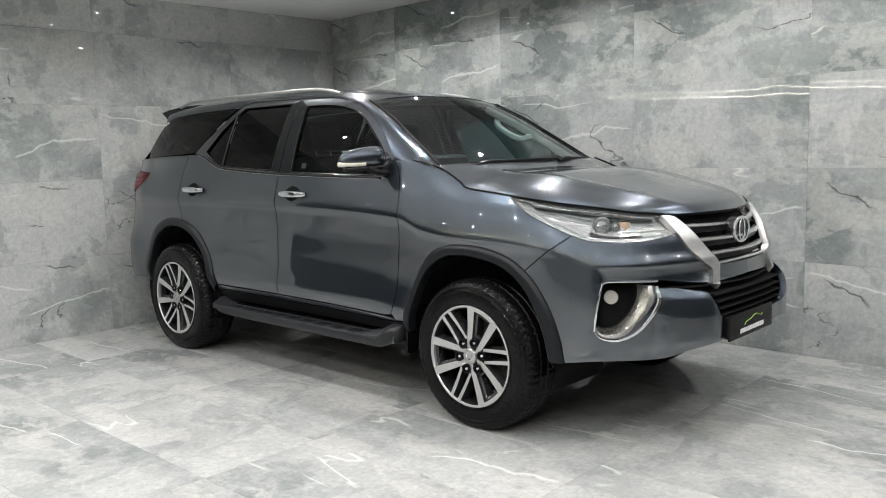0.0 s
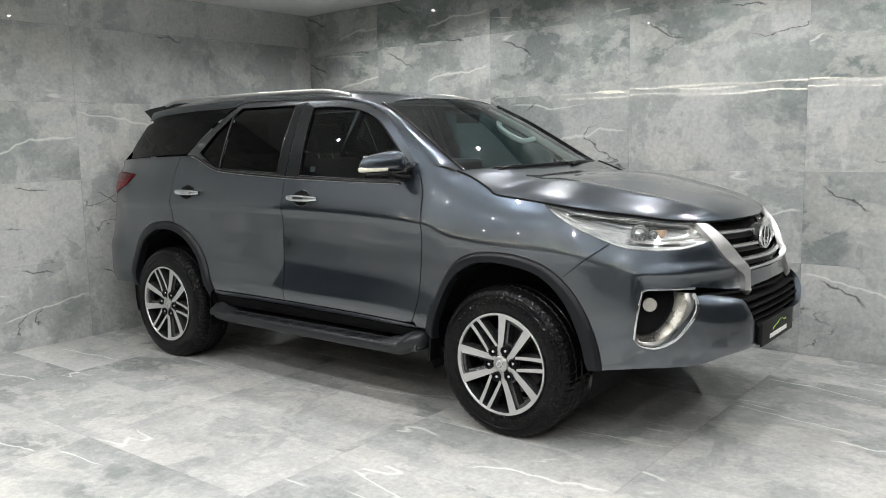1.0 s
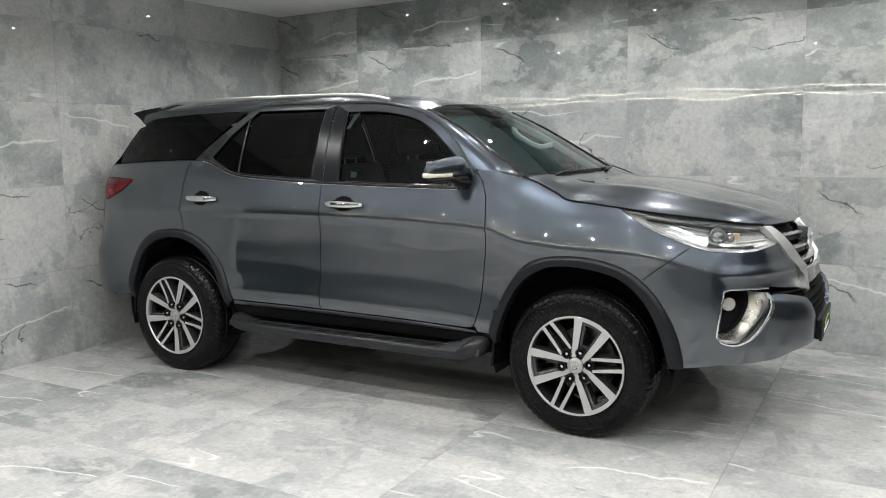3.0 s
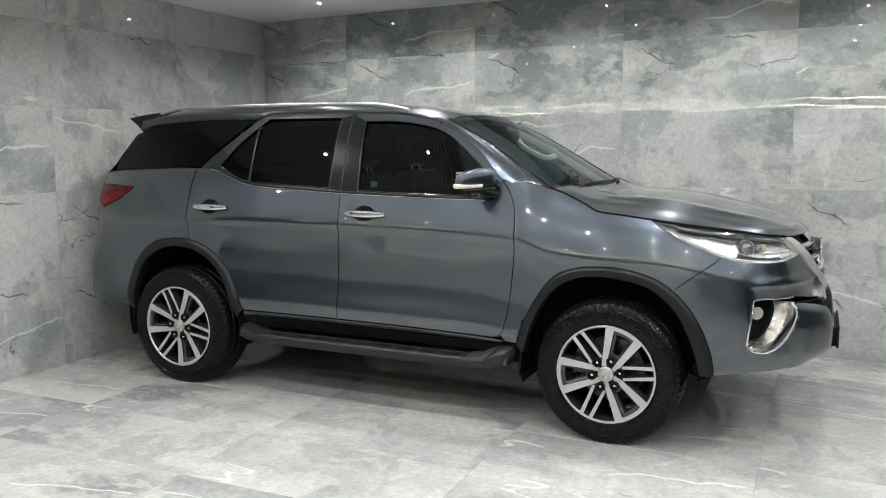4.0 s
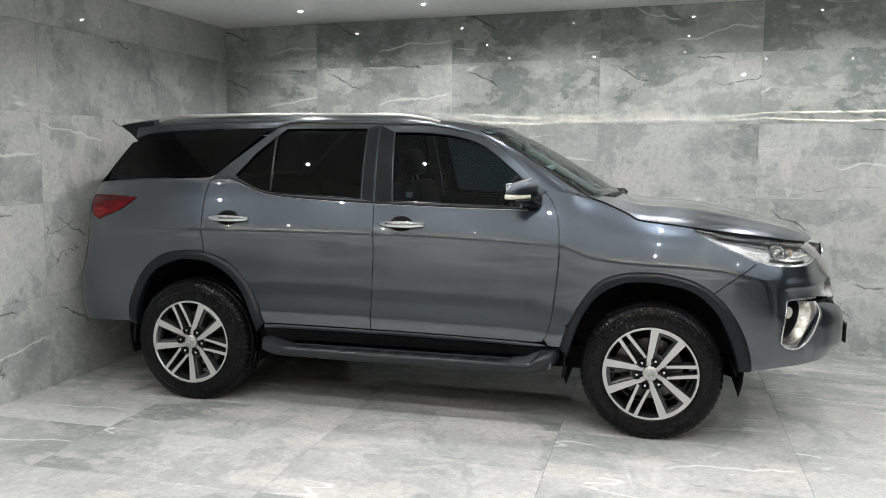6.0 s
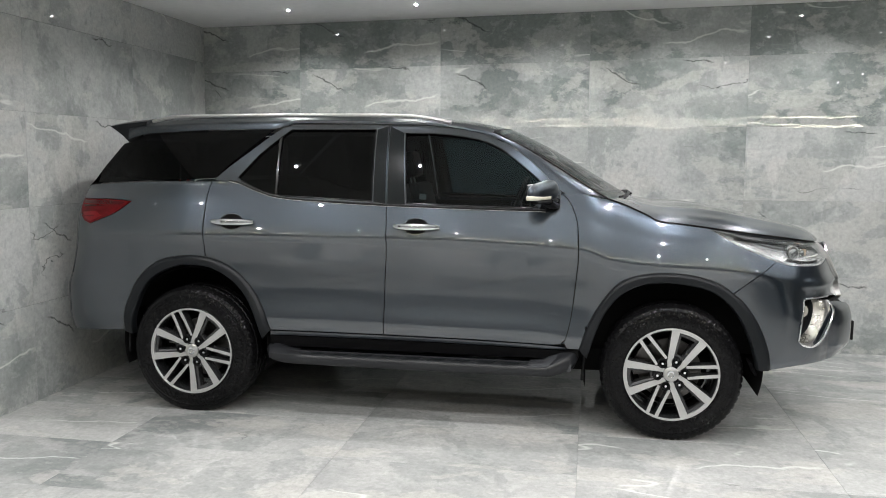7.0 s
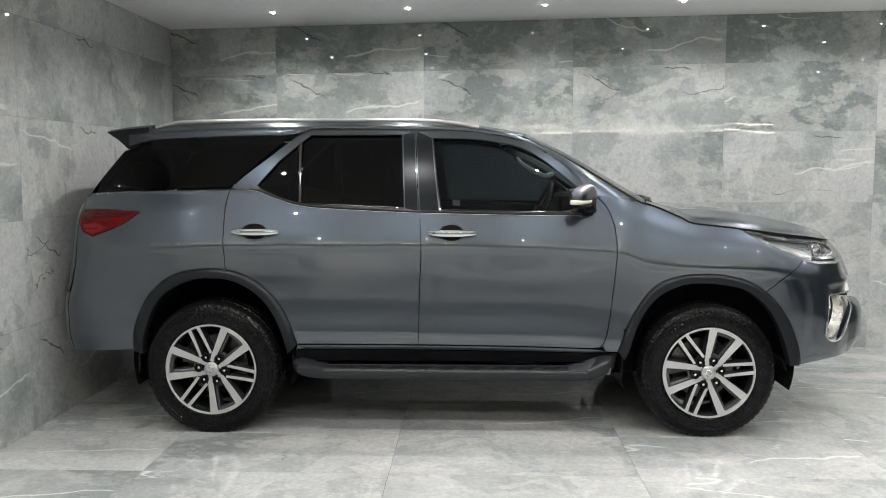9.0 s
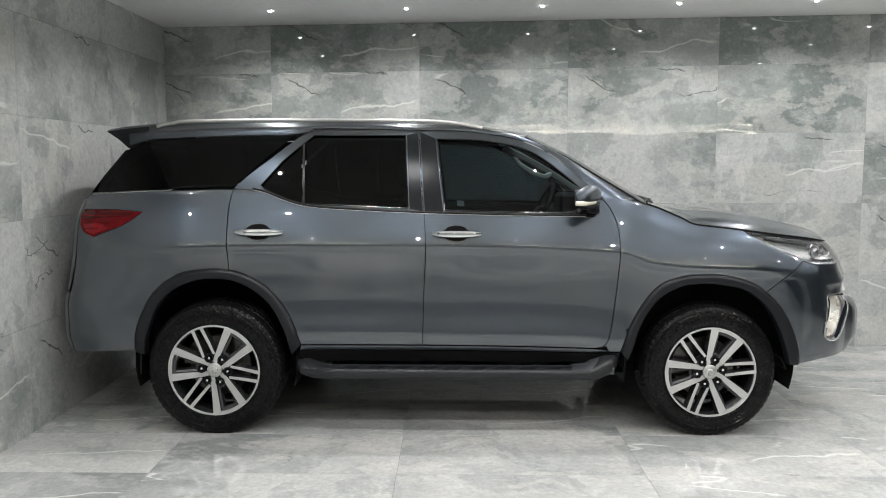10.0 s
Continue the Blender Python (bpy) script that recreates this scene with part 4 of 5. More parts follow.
def thing_part(name, label):
    """A holder for pieces of the car that come as one assembly."""
    e = new(name)
    e.parent = suv
    return tagged(e, label)


# hood, over its own two directions: along 0..1, across -1..1
_hood_edge = flank(HOOD_GAP[:, 0], HOOD_GAP[:, 1], -0.002)
_k = HOOD_GAP[:, 0] <= 3.83
_edge = _hood_edge[_k]
_arc = np.concatenate([[0], np.cumsum(np.linalg.norm(np.diff(_edge, axis=0), axis=1))])
_arc /= _arc[-1]
crown = pchip([0, 0.1, 0.25, 0.45, 0.65, 0.85, 0.95, 1.0], [0.010, 0.02, 0.075, 0.088, 0.075, 0.052, 0.03, -0.008])
bow = pchip([0, 0.2, 0.6, 0.9, 1.0], [0.11, 0.06, 0.04, 0.07, float(_hood_edge[-1][0] - _edge[-1][0])])


def hood(u, v, out=0.0):
    ex, ey, ez = (np.interp(u, _arc, _edge[:, i]) for i in range(3))
    a = np.abs(v)
    ridge = 0.012 * np.exp(-((a - 0.62) / 0.09) ** 2) * np.sin(np.clip(u, 0, 1) * math.pi) ** 0.7
    roll = 1 - a ** 2.2 * (0.55 + 0.45 * a ** 6)
    z = ez + crown(u) * roll + ridge + out
    return np.stack([ex + bow(u) * (1 - v * v), -ey * v, z + 0 * v], -1)


roof_top = pchip([-0.7, -0.5, 0, 0.7, 1.3, 1.6, 1.85], [1.735, 1.755, 1.775, 1.782, 1.762, 1.728, 1.678])
roof_half = pchip([-0.7, 0.3, 1.2, 1.735], [0.50, 0.545, 0.560, 0.582])


def roof(u, v, out=0.0):
    """Roof skin: u is x, v is y."""
    return np.stack([u + 0 * v, v + 0 * u, roof_top(u) - 0.058 * np.clip(np.abs(v) / roof_half(u), 0, 1.3) ** 3 + out], -1)


def screen(u, v, out=0.0):
    """Windscreen: u across -1..1, v from the cowl up 0..1."""
    t = np.linspace(0, 1, len(SCREEN_EDGE))
    ex, ey, ez = (np.interp(v, t, SCREEN_EDGE[:, i]) for i in range(3))
    return np.stack([ex + (0.13 - 0.07 * v) * (1 - u * u) + out * 0.6, -ey * u, ez + (0.012 + 0.028 * v) * (1 - u * u) + out * 0.8], -1)


def body_whole():
    """Parts that lie across the car."""
    h = panel("hood", hood, [(0, -1), (1, -1), (1, 1), (0, 1)], PAINT, suv, "grey sculpted hood", inset=0.005, step=0.045, thick=0.02)
    for flip in (False, True):
        # black strip added to draw the shaded gap beside the hood
        sweep("hood_gap_strip", _edge + [0, 0.0, 0.0025], round_profile(0.011, 0.009, 8), VOID, suv, "black strip standing in for the dark gap along the hood", flip=flip)
    panel("roof", roof, loop(curve((-0.58, -0.50), (0.3, -0.545), (1.2, -0.56), (1.735, -0.58)), curve((1.735, -0.58), (1.80, 0.0), (1.735, 0.58)), curve((1.735, 0.58), (1.2, 0.56), (0.3, 0.545), (-0.58, 0.50))), PAINT, suv, "grey roof skin", inset=0, step=0.06, thick=0.01)
    panel("headliner", roof, [(-0.5, -0.5), (1.64, -0.52), (1.64, 0.52), (-0.5, 0.5)], LINER, suv, "pale grey headliner", inset=0, step=0.12, out=-0.03)
    w = panel("windscreen", screen, [(-1, 0), (1, 0), (1, 1), (-1, 1)], SCREEN, suv, "green-tinted windscreen", inset=-0.01, step=0.09, thick=0.005, out=-0.004)
    w.visible_shadow = False
    panel("black_border", screen, [(-1, 0), (1, 0), (1, 1), (-1, 1)], BLACK, w, "black printed border", holes=[[(-0.945, 0.075), (0.945, 0.075), (0.95, 0.965), (-0.95, 0.965)]], inset=0, step=0.07, thick=0.003, out=-0.011)
    cow = np.array([hood(np.array(0.0), np.array(v), -0.03) + [-0.05, 0, 0.005] for v in np.linspace(-0.99, 0.99, 25)])
    sweep("cowl", cow, round_profile(0.13, 0.03, 10, 4), BLACK, suv, "black plastic cowl")
    for y0, y1, name in ((-0.52, 0.10, "a"), (0.12, 0.60, "b")):
        ys = np.linspace(y0, y1, 12)
        us = ys / 0.69
        p = screen(us, np.full(12, 0.03), 0.006)
        wi = sweep("wiper", p, round_profile(0.012, 0.02, 8), BLACK, suv, "black wiper")
        q = screen(np.array([y0 / 0.69 + 0.02, y0 / 0.69 + 0.3]), np.array([-0.03, 0.03]), 0.012)
        sweep("wiper_arm", np.vstack([q[0], (q[0] + q[1]) / 2 + [0, 0, 0.01], q[1]]), round_profile(0.018, 0.014, 8), BLACK, wi)
    for flip in (False, True):
        # roof side rail and windscreen pillar
        low = curve((2.27, 1.315), (2.143, 1.328), (2.02, 1.449), (1.896, 1.551), (1.77, 1.619), (1.642, 1.660), (1.48, 1.687), (1.317, 1.700), (1.127, 1.703), (0.83, 1.709), (0.529, 1.709), (0.42, 1.677), (0.01, 1.668), (-0.319, 1.652), (-0.446, 1.641), (-0.55, 1.61), n=6)
        hi3 = np.vstack([SCREEN_EDGE, [(x, -float(roof_half(x)), float(roof(np.array(x), -roof_half(x))[2]) + 0.003) for x in np.linspace(1.70, -0.58, 24)]])
        a = np.linspace(0, 1, 70)
        lo3 = cabin(low[:, 0], low[:, 1], 0.008)

        def along(p):
            s = np.concatenate([[0], np.cumsum(np.linalg.norm(np.diff(p, axis=0), axis=1))])
            return np.stack([np.interp(a, s / s[-1], p[:, i]) for i in range(3)], 1)
        L, H = along(lo3), along(hi3)
        vs, fs, m = [], [], 7
        for p, q in zip(L, H):
            for t in np.linspace(0, 1, m):
                b = math.sin(math.pi * t) * min(0.018, 0.22 * np.linalg.norm(q - p))
                vs.append(p + (q - p) * t + np.array([0.25, -0.7, 0.6]) * b)
        for i in range(len(a) - 1):
            for j in range(m - 1):
                fs.append((i * m + j, i * m + j + 1, (i + 1) * m + j + 1, (i + 1) * m + j))
        ob = arrays("roof_side", vs, fs, PAINT, suv, "grey windscreen pillar and roof side", flip=flip)
        bm = bmesh.new()
        bm.from_mesh(ob.data)
        bmesh.ops.recalc_face_normals(bm, faces=bm.faces)
        bm.to_mesh(ob.data)
        bm.free()
        trim = SCREEN_EDGE + [-0.05, 0.035, -0.035]
        sweep("pillar_trim", trim, round_profile(0.06, 0.05, 10), LINER, suv, "pale grey inner pillar trim", flip=flip)
        sweep("screen_seal", SCREEN_EDGE + [0.004, 0.006, 0.004], round_profile(0.014, 0.012, 8), GLOSSBLACK, w, flip=flip)
        # roof rail
        rp = curve((-0.40, -0.545, 1.722), (-0.30, -0.548, 1.741), (-0.18, -0.55, 1.752), (0.5, -0.552, 1.758), (1.15, -0.562, 1.753), (1.35, -0.572, 1.738), (1.49, -0.58, 1.712), n=8)
        sweep("roof_rail", rp, round_profile(0.028, 0.021, 12), SATIN, suv, "satin silver roof rail", flip=flip)
    # spoiler
    pts = [(-0.70, 1.692), (-0.60, 1.708), (-0.45, 1.722), (-0.46, 1.66), (-0.50, 1.600), (-0.575, 1.594), (-0.63, 1.645)]
    vs, fs = [], []
    ys = np.linspace(-0.535, 0.535, 15)
    for y in ys:
        e = (abs(y) / 0.535) ** 4
        for x, z in pts:
            vs.append((x - 0.04 * (1 - e) , y, z + 0.03 * (1 - e)))
    k = len(pts)
    for i in range(len(ys) - 1):
        for j in range(k):
            fs.append((i * k + j, i * k + (j + 1) % k, (i + 1) * k + (j + 1) % k, (i + 1) * k + j))
    fs += [tuple(range(k)), tuple(reversed(range((len(ys) - 1) * k, len(ys) * k)))]
    sp = arrays("spoiler", vs, fs, DARK, suv, "dark grey roof spoiler")
    bm = bmesh.new()
    bm.from_mesh(sp.data)
    bmesh.ops.recalc_face_normals(bm, faces=bm.faces)
    bm.to_mesh(sp.data)
    bm.free()
    shade_by_angle(sp, 30)
    # back glass
    vs, fs = [], []
    for t in np.linspace(0, 1, 8):
        for y in np.linspace(-1, 1, 13):
            vs.append((-0.755 + 0.20 * t - 0.13 * (1 - y * y) * (1 - 0.5 * t), y * (0.70 - 0.17 * t), 1.318 + 0.29 * t))
    for i in range(7):
        for j in range(12):
            fs.append((i * 13 + j, (i + 1) * 13 + j, (i + 1) * 13 + j + 1, i * 13 + j + 1))
    arrays("back_glass", vs, fs, PRIVACY, suv, "dark back window")
    # hidden inner body
    box("floor_pan", (-0.45, -0.62, 0.29), (2.85, 0.62, 0.43), VOID, suv, "black underbody", bevel=0.03)
    box("engine_bay", (2.30, -0.60, 0.42), (3.38, 0.60, 0.98), VOID, suv, "black engine bay", bevel=0.05)
    box("tail_pan", (-0.90, -0.60, 0.46), (-0.40, 0.60, 0.60), VOID, suv, "black underside of the tail", bevel=0.03)
    for y in (-0.38, 0.38):
        box("chassis_rail", (-0.5, y - 0.05, 0.26), (2.9, y + 0.05, 0.38), VOID, suv, "black chassis rail", bevel=0.02)
    for x in (0.0, 2.745):
        sweep("axle", [(x, y, 0.36) for y in (-0.7, 0, 0.7)], round_profile(0.09, 0.09, 12, 2), VOID, suv, "black axle", up=(1, 0, 0))
    for flip in (False, True):
        panel("inner_skin", flank, loop(curve((PS[0] + 0.02, 1.30), (-0.8, 1.30), (0.1, 1.34), (0.4, 1.27), (1.16, 1.20), (2.2, 1.20), (2.5, 1.18)), [(2.92, 1.10), (3.02, 1.03), (3.14, 0.95), (3.20, 0.88)], sub(ARCH_F, 2.25, 3.2)[::-1], [(2.2, 0.44), (0.5, 0.44)], sub(ARCH_R, -0.46, 0.48)[::-1], [(-0.46, 0.47), (PS[0] + 0.02, 0.45)]), VOID, suv, "black inner skin", out=-0.022, inset=0.0, step=0.09, thick=0.002, flip=flip)


def blade_face(s, z, out=0.0):
    """The bumper's face with its hollow bridged over, for the blade beside the grille."""
    t = np.clip((0.90 - z) / 0.165, 0, 1)
    straight = depth(s, 0.90 + 0 * z) * (1 - t) + depth(s, 0.735 + 0 * z) * t
    return flank(s, z, out + np.where(z < 0.90, np.maximum(0, straight - depth(s, z)), 0))


def lamp_bowl(s, z, out=0.0):
    """The reflector behind a headlamp's lens, leaning back towards its top."""
    low, top = np.interp(s, LAMP_LOW[:, 0], LAMP_LOW[:, 1]), np.interp(s, [2.94, 3.223, 3.563, 3.774], [1.138, 1.095, 1.070, 1.053])
    t = np.clip((z - low) / np.maximum(top - low, 0.01), 0, 1)
    return flank(s, z, out - 0.010 - 0.062 * t)


def front_end():
    """Nose: bumper, grille, lamps and number board."""
    bumper = None
    for flip in (False, True):
        ring = loop(BUMP_GAP[::-1], sub(LAMP_LOW, 3.2845, 3.86), curve((3.852, 0.991), (3.925, 0.906), (4.003, 0.815)), [(4.1, 0.815), (SC, 0.815), (SC, 0.75)],
                    curve((SC, 0.75), (4.2, 0.745), (3.973, 0.743), (3.673, 0.777), (3.45, 0.777)), curve((3.45, 0.777), (3.432, 0.735), (3.415, 0.63), (3.408, 0.563), (3.428, 0.537), (3.50, 0.528), (3.583, 0.587), (3.66, 0.68), (3.685, 0.745)),
                    curve((3.685, 0.745), (3.80, 0.738), (3.93, 0.712)), [(3.975, 0.61), (4.02, 0.575), (SC, 0.570), (SC, 0.485)], curve((SC, 0.485), (4.05, 0.492), (3.84, 0.462), (3.70, 0.428), (3.47, 0.424), (3.262, 0.40)), sub(ARCH_F, 3.06, 3.3)[::-1])
        b = panel("front_bumper", flank, ring, PAINT, suv, "grey front bumper", step=0.03, thick=0.03, flip=flip, fixed=on_centre, line=crease)
        bumper = bumper or b
        # fog lamp in its chrome blade
        panel("fog_recess", flank, loop([(3.40, 0.515), (3.62, 0.515), (3.72, 0.74), (3.72, 0.79), (3.42, 0.79)]), BLACK, b, "black fog lamp recess", out=-0.09, inset=0, thick=0.01, flip=flip)
        blade_out = curve((3.700, 0.752), (3.685, 0.665), (3.61, 0.565), (3.515, 0.519), (3.438, 0.526), (3.402, 0.560), n=6)
        blade_in = curve((3.410, 0.574), (3.441, 0.585), (3.50, 0.620), (3.545, 0.672), (3.566, 0.715), (3.578, 0.757), n=6)
        mixed = lambda t: blade_out * (1 - t) + blade_in[::-1] * t
        # inner strips get darker materials for the black recess they mirror
        for name, mat, rows in (("fog_outline", CHROME, [(0.0, -0.02), (0.0, 0.004), (0.085, 0.005), (0.12, -0.004)]), ("fog_channel", CHANNEL, [(0.115, -0.003), (0.15, -0.018), (0.25, -0.022)]),
                                ("fog_blade", BRIGHT, [(0.245, -0.022), (0.30, -0.024), (0.44, -0.044), (0.56, -0.070)]), ("fog_blade_side", DARK, [(0.555, -0.069), (0.60, -0.089)])):
            grid = [flank(*mixed(t).T, o) for t, o in rows]
            k = len(blade_out)
            fs = [(i * k + j, i * k + j + 1, (i + 1) * k + j + 1, (i + 1) * k + j) for i in range(len(rows) - 1) for j in range(k - 1)]
            fb = arrays(name, np.vstack(grid), fs, mat, b, "chrome fog lamp surround", flip=flip)
            bm = bmesh.new()
            bm.from_mesh(fb.data)
            bmesh.ops.recalc_face_normals(bm, faces=bm.faces)
            bm.to_mesh(fb.data)
            bm.free()
            shade_by_angle(fb, 25)
        sweep("fog_trim", flank(*curve((3.406, 0.56), (3.414, 0.64), (3.432, 0.74), (3.452, 0.775), (3.55, 0.779), (3.70, 0.774)).T, 0.004), round_profile(0.008, 0.010, 8), CHROME, b, "chrome line", flip=flip)
        c, q = flank(3.478, 0.705, -0.07), flank(3.478, 0.705, -0.015)
        fog = arrays("fog_lamp", *disc(c, q - c, 0.036, 0.02), GLOSSBLACK, b, "round fog lamp", flip=flip)
        shade_by_angle(fog)
        arrays("fog_lens", *disc(c + (q - c) * 0.36, q - c, 0.031, 0.006), FOGLENS, fog, "pale fog lamp lens", flip=flip)
        # headlamp
        ring = loop(LAMP_LOW, curve((3.852, 0.991), (3.82, 1.03), (3.774, 1.053)), curve((3.774, 1.053), (3.563, 1.070), (3.223, 1.095), (2.938, 1.138)))
        head = panel("headlamp", lamp_bowl, ring, REFLECTOR, suv, "clear swept-back headlamp", out=0.0, inset=0, step=0.025, thick=0.02, flip=flip)
        panel("lamp_lens", flank, ring, LENS, head, "clear lamp lens", out=0.002, inset=0.002, step=0.03, thick=0.004, flip=flip).visible_shadow = False
        wall = np.vstack([flank(ring[:, 0], ring[:, 1], 0.0), flank(ring[:, 0], ring[:, 1], -0.075)])
        k = len(ring)
        arrays("lamp_wall", wall, [(i, (i + 1) % k, k + (i + 1) % k, k + i) for i in range(k)], REFLECTOR, head, flip=flip)
        panel("dark_bezel", flank, loop(curve((3.36, 0.978), (3.40, 0.963), (3.56, 0.957), (3.66, 0.962)), curve((3.65, 0.972), (3.56, 0.970), (3.47, 0.973), (3.40, 0.982), (3.37, 0.990))), GLOSSBLACK, head, "black lamp bezel", out=-0.010, inset=0, step=0.02, thick=0.01, flip=flip)
        for s, z, r in ((3.425, 1.012, 0.043), (3.505, 1.010, 0.024)):
            c, q = flank(s, z, -0.055), flank(s, z, 0.0)
            pr = shade_by_angle(arrays("projector", *disc(c, q - c, r, 0.040), CHROME, head, "chrome projector barrel", flip=flip))
            arrays("projector_ring", *disc(c + (q - c) * 0.70, q - c, r * 0.80, 0.006), CHANNEL, pr, "dull inner ring", flip=flip)
            arrays("projector_lens", *dome(c + (q - c) * 0.80, q - c, r * 0.62), SMOKED, pr, "silvery projector lens", flip=flip)
        for off, k, mat, w in ((0.010, -0.012, CHROME, 0.010), (0.026, -0.030, DARK, 0.008), (-0.042, -0.012, CHROME, 0.008)):
            s = np.linspace(3.06, 3.76, 24)
            top = np.interp(s, [2.94, 3.223, 3.563, 3.774], [1.138, 1.095, 1.070, 1.053])
            low = np.interp(s, LAMP_LOW[:, 0], LAMP_LOW[:, 1])
            z = top - 0.004 - off if off > 0 else low + 0.010
            sweep("lamp_strip", flank(s, z, k), round_profile(0.010, w, 8), mat, head, flip=flip)
        for i in range(9):
            t = 3.565 + 0.024 * i
            sweep("lamp_rib", flank(np.full(5, t), np.linspace(0.998, 1.046 - 0.002 * i, 5), -0.050), round_profile(0.006, 0.005, 6), SMOKED, head, up=(1, 0, 0), flip=flip)
        for i in range(4):
            s = np.linspace(3.07 + 0.05 * i, 3.40, 12)
            low, top = np.interp(s, LAMP_LOW[:, 0], LAMP_LOW[:, 1]), np.interp(s, [2.94, 3.223, 3.563], [1.138, 1.095, 1.070])
            sweep("lamp_streak", flank(s, low + (top - low) * (0.80 - 0.17 * i), -0.030 - 0.006 * i), round_profile(0.012, 0.009, 6), SMOKED, head, "silvered reflector ridge", flip=flip)
        s = np.linspace(3.55, 3.80, 12)
        sweep("running_light", flank(s, np.interp(s, [3.55, 3.80], [0.986, 0.988]), -0.026), round_profile(0.008, 0.008, 8), GREYGRIP, head, "white running light", flip=flip)
        box("side_marker", *(lambda p: (p - 0.02, p + 0.02))(flank(3.58, 1.008, -0.05)), AMBER, head, bevel=0.006, flip=flip)
        # silver blade beside the grille
        panel("grille_blade", blade_face, loop(curve((3.795, 1.052), (3.86, 1.046), (3.905, 1.010)), curve((3.905, 1.010), (3.97, 0.933), (4.019, 0.872), (4.068, 0.822)), [(4.038, 0.733), (3.988, 0.738)], curve((3.988, 0.738), (4.006, 0.803), (3.953, 0.842), (3.886, 0.905), (3.835, 0.985))), SATIN, suv, "satin silver blade beside the grille", out=0.013, inset=0, step=0.02, thick=0.03, flip=flip)
    # grille
    grille = thing_part("grille", "black grille with bright horizontal bars")

    def across(s0, z0, z1, out):
        s = np.linspace(s0, SC, 18)
        p = flank(s, np.linspace(z0, z1, 18), out)
        return np.vstack([p, (p * [1, -1, 1])[::-1][1:]])
    for z0, z1, s0, h in ((0.998, 0.985, 3.90, 0.026), (0.932, 0.925, 3.915, 0.028), (0.868, 0.866, 3.955, 0.026)):
        sweep("bar", across(s0, z0, z1, -0.028), round_profile(0.035, h * 0.55, 10, 3.5), BAR, grille, "silver grille bar")
        sweep("bar_lip", across(s0, z0 - 0.022, z1 - 0.022, -0.045), round_profile(0.03, 0.026, 8, 3), BLACK, grille)
    sweep("lower_bar", across(4.02, 0.826, 0.832, 0.0), round_profile(0.03, 0.014, 10, 3), CHROME, grille, "chrome lower bar")
    for flip in (False, True):
        panel("mesh_back", flank, [(3.85, 1.04), (SC, 1.03), (SC, 0.81), (4.0, 0.81)], VOID, grille, "black grille mesh", out=-0.08, inset=0, thick=0.002, flip=flip, fixed=on_centre)
        panel("lower_mesh", flank, [(3.66, 0.78), (SC, 0.75), (SC, 0.555), (4.0, 0.56), (3.92, 0.71), (3.66, 0.745)], VOID, grille, out=-0.07, inset=0, thick=0.002, flip=flip, fixed=on_centre)
    for i in range(5):
        z = 0.722 - 0.032 * i
        sweep("slat", across(3.965 + 0.012 * i if i else 3.75, z + (0.012 if not i else 0), z, -0.040), round_profile(0.04, 0.012, 8, 3), VOID, grille, "black lower slat")
    # round badge as a plain ring
    p = flank(SC, 0.955, 0.0)
    a = np.linspace(0, 2 * math.pi, 36, endpoint=False)
    badge = thing_part("badge", "chrome oval badge")
    bd = arrays("badge_back", *disc(p + [-0.06, 0, 0], np.array([1.0, 0, -0.12]), 0.06, 0.055, 1.35), GLOSSBLACK, badge)
    shade_by_angle(bd)
    sweep("badge_ring", np.stack([p[0] + 0.002 - 0.0 * a, 0.082 * np.cos(a), p[2] + 0.058 * np.sin(a)], 1), round_profile(0.013, 0.014, 8), CHROME, badge, "chrome ring", up=(1, 0, 0), closed=True)
    sweep("badge_inner", np.stack([p[0] + 0.004 - 0.0 * a, 0.030 * np.cos(a), p[2] + 0.052 * np.sin(a)], 1), round_profile(0.010, 0.010, 8), CHROME, badge, up=(1, 0, 0), closed=True)
    # number board
    plate = thing_part("number_board", "black dealer board with a green outline and white marking")
    x = float(flank(SC, 0.52)[0]) - 0.012
    box("board", (x + 0.014, -0.345, 0.480), (x + 0.026, 0.135, 0.592), BOARD, plate, bevel=0.004)
    box("holder", (x - 0.05, -0.33, 0.485), (x + 0.014, 0.12, 0.582), BLACK, plate, bevel=0.006)
    for i in range(10):
        box("white_mark", (x + 0.0255, -0.235 + 0.0268 * i, 0.500), (x + 0.0272, -0.235 + 0.0268 * i + 0.022, 0.521), WHITE, plate, "white marking", bevel=0)
    sweep("green_outline", [(x + 0.0265, y - 0.12, z + 0.012) for y, z in curve((-0.07, 0.522), (-0.05, 0.535), (0.0, 0.541), (0.03, 0.552), (0.07, 0.553), (0.11, 0.540), (0.13, 0.545), n=4)], round_profile(0.002, 0.005, 6), GREEN, plate, "green outline", up=(1, 0, 0))
    # lower valance and tow points
    box("valance", (3.05, -0.45, 0.45), (3.35, 0.45, 0.52), VOID, suv, "black lower valance", bevel=0.03)


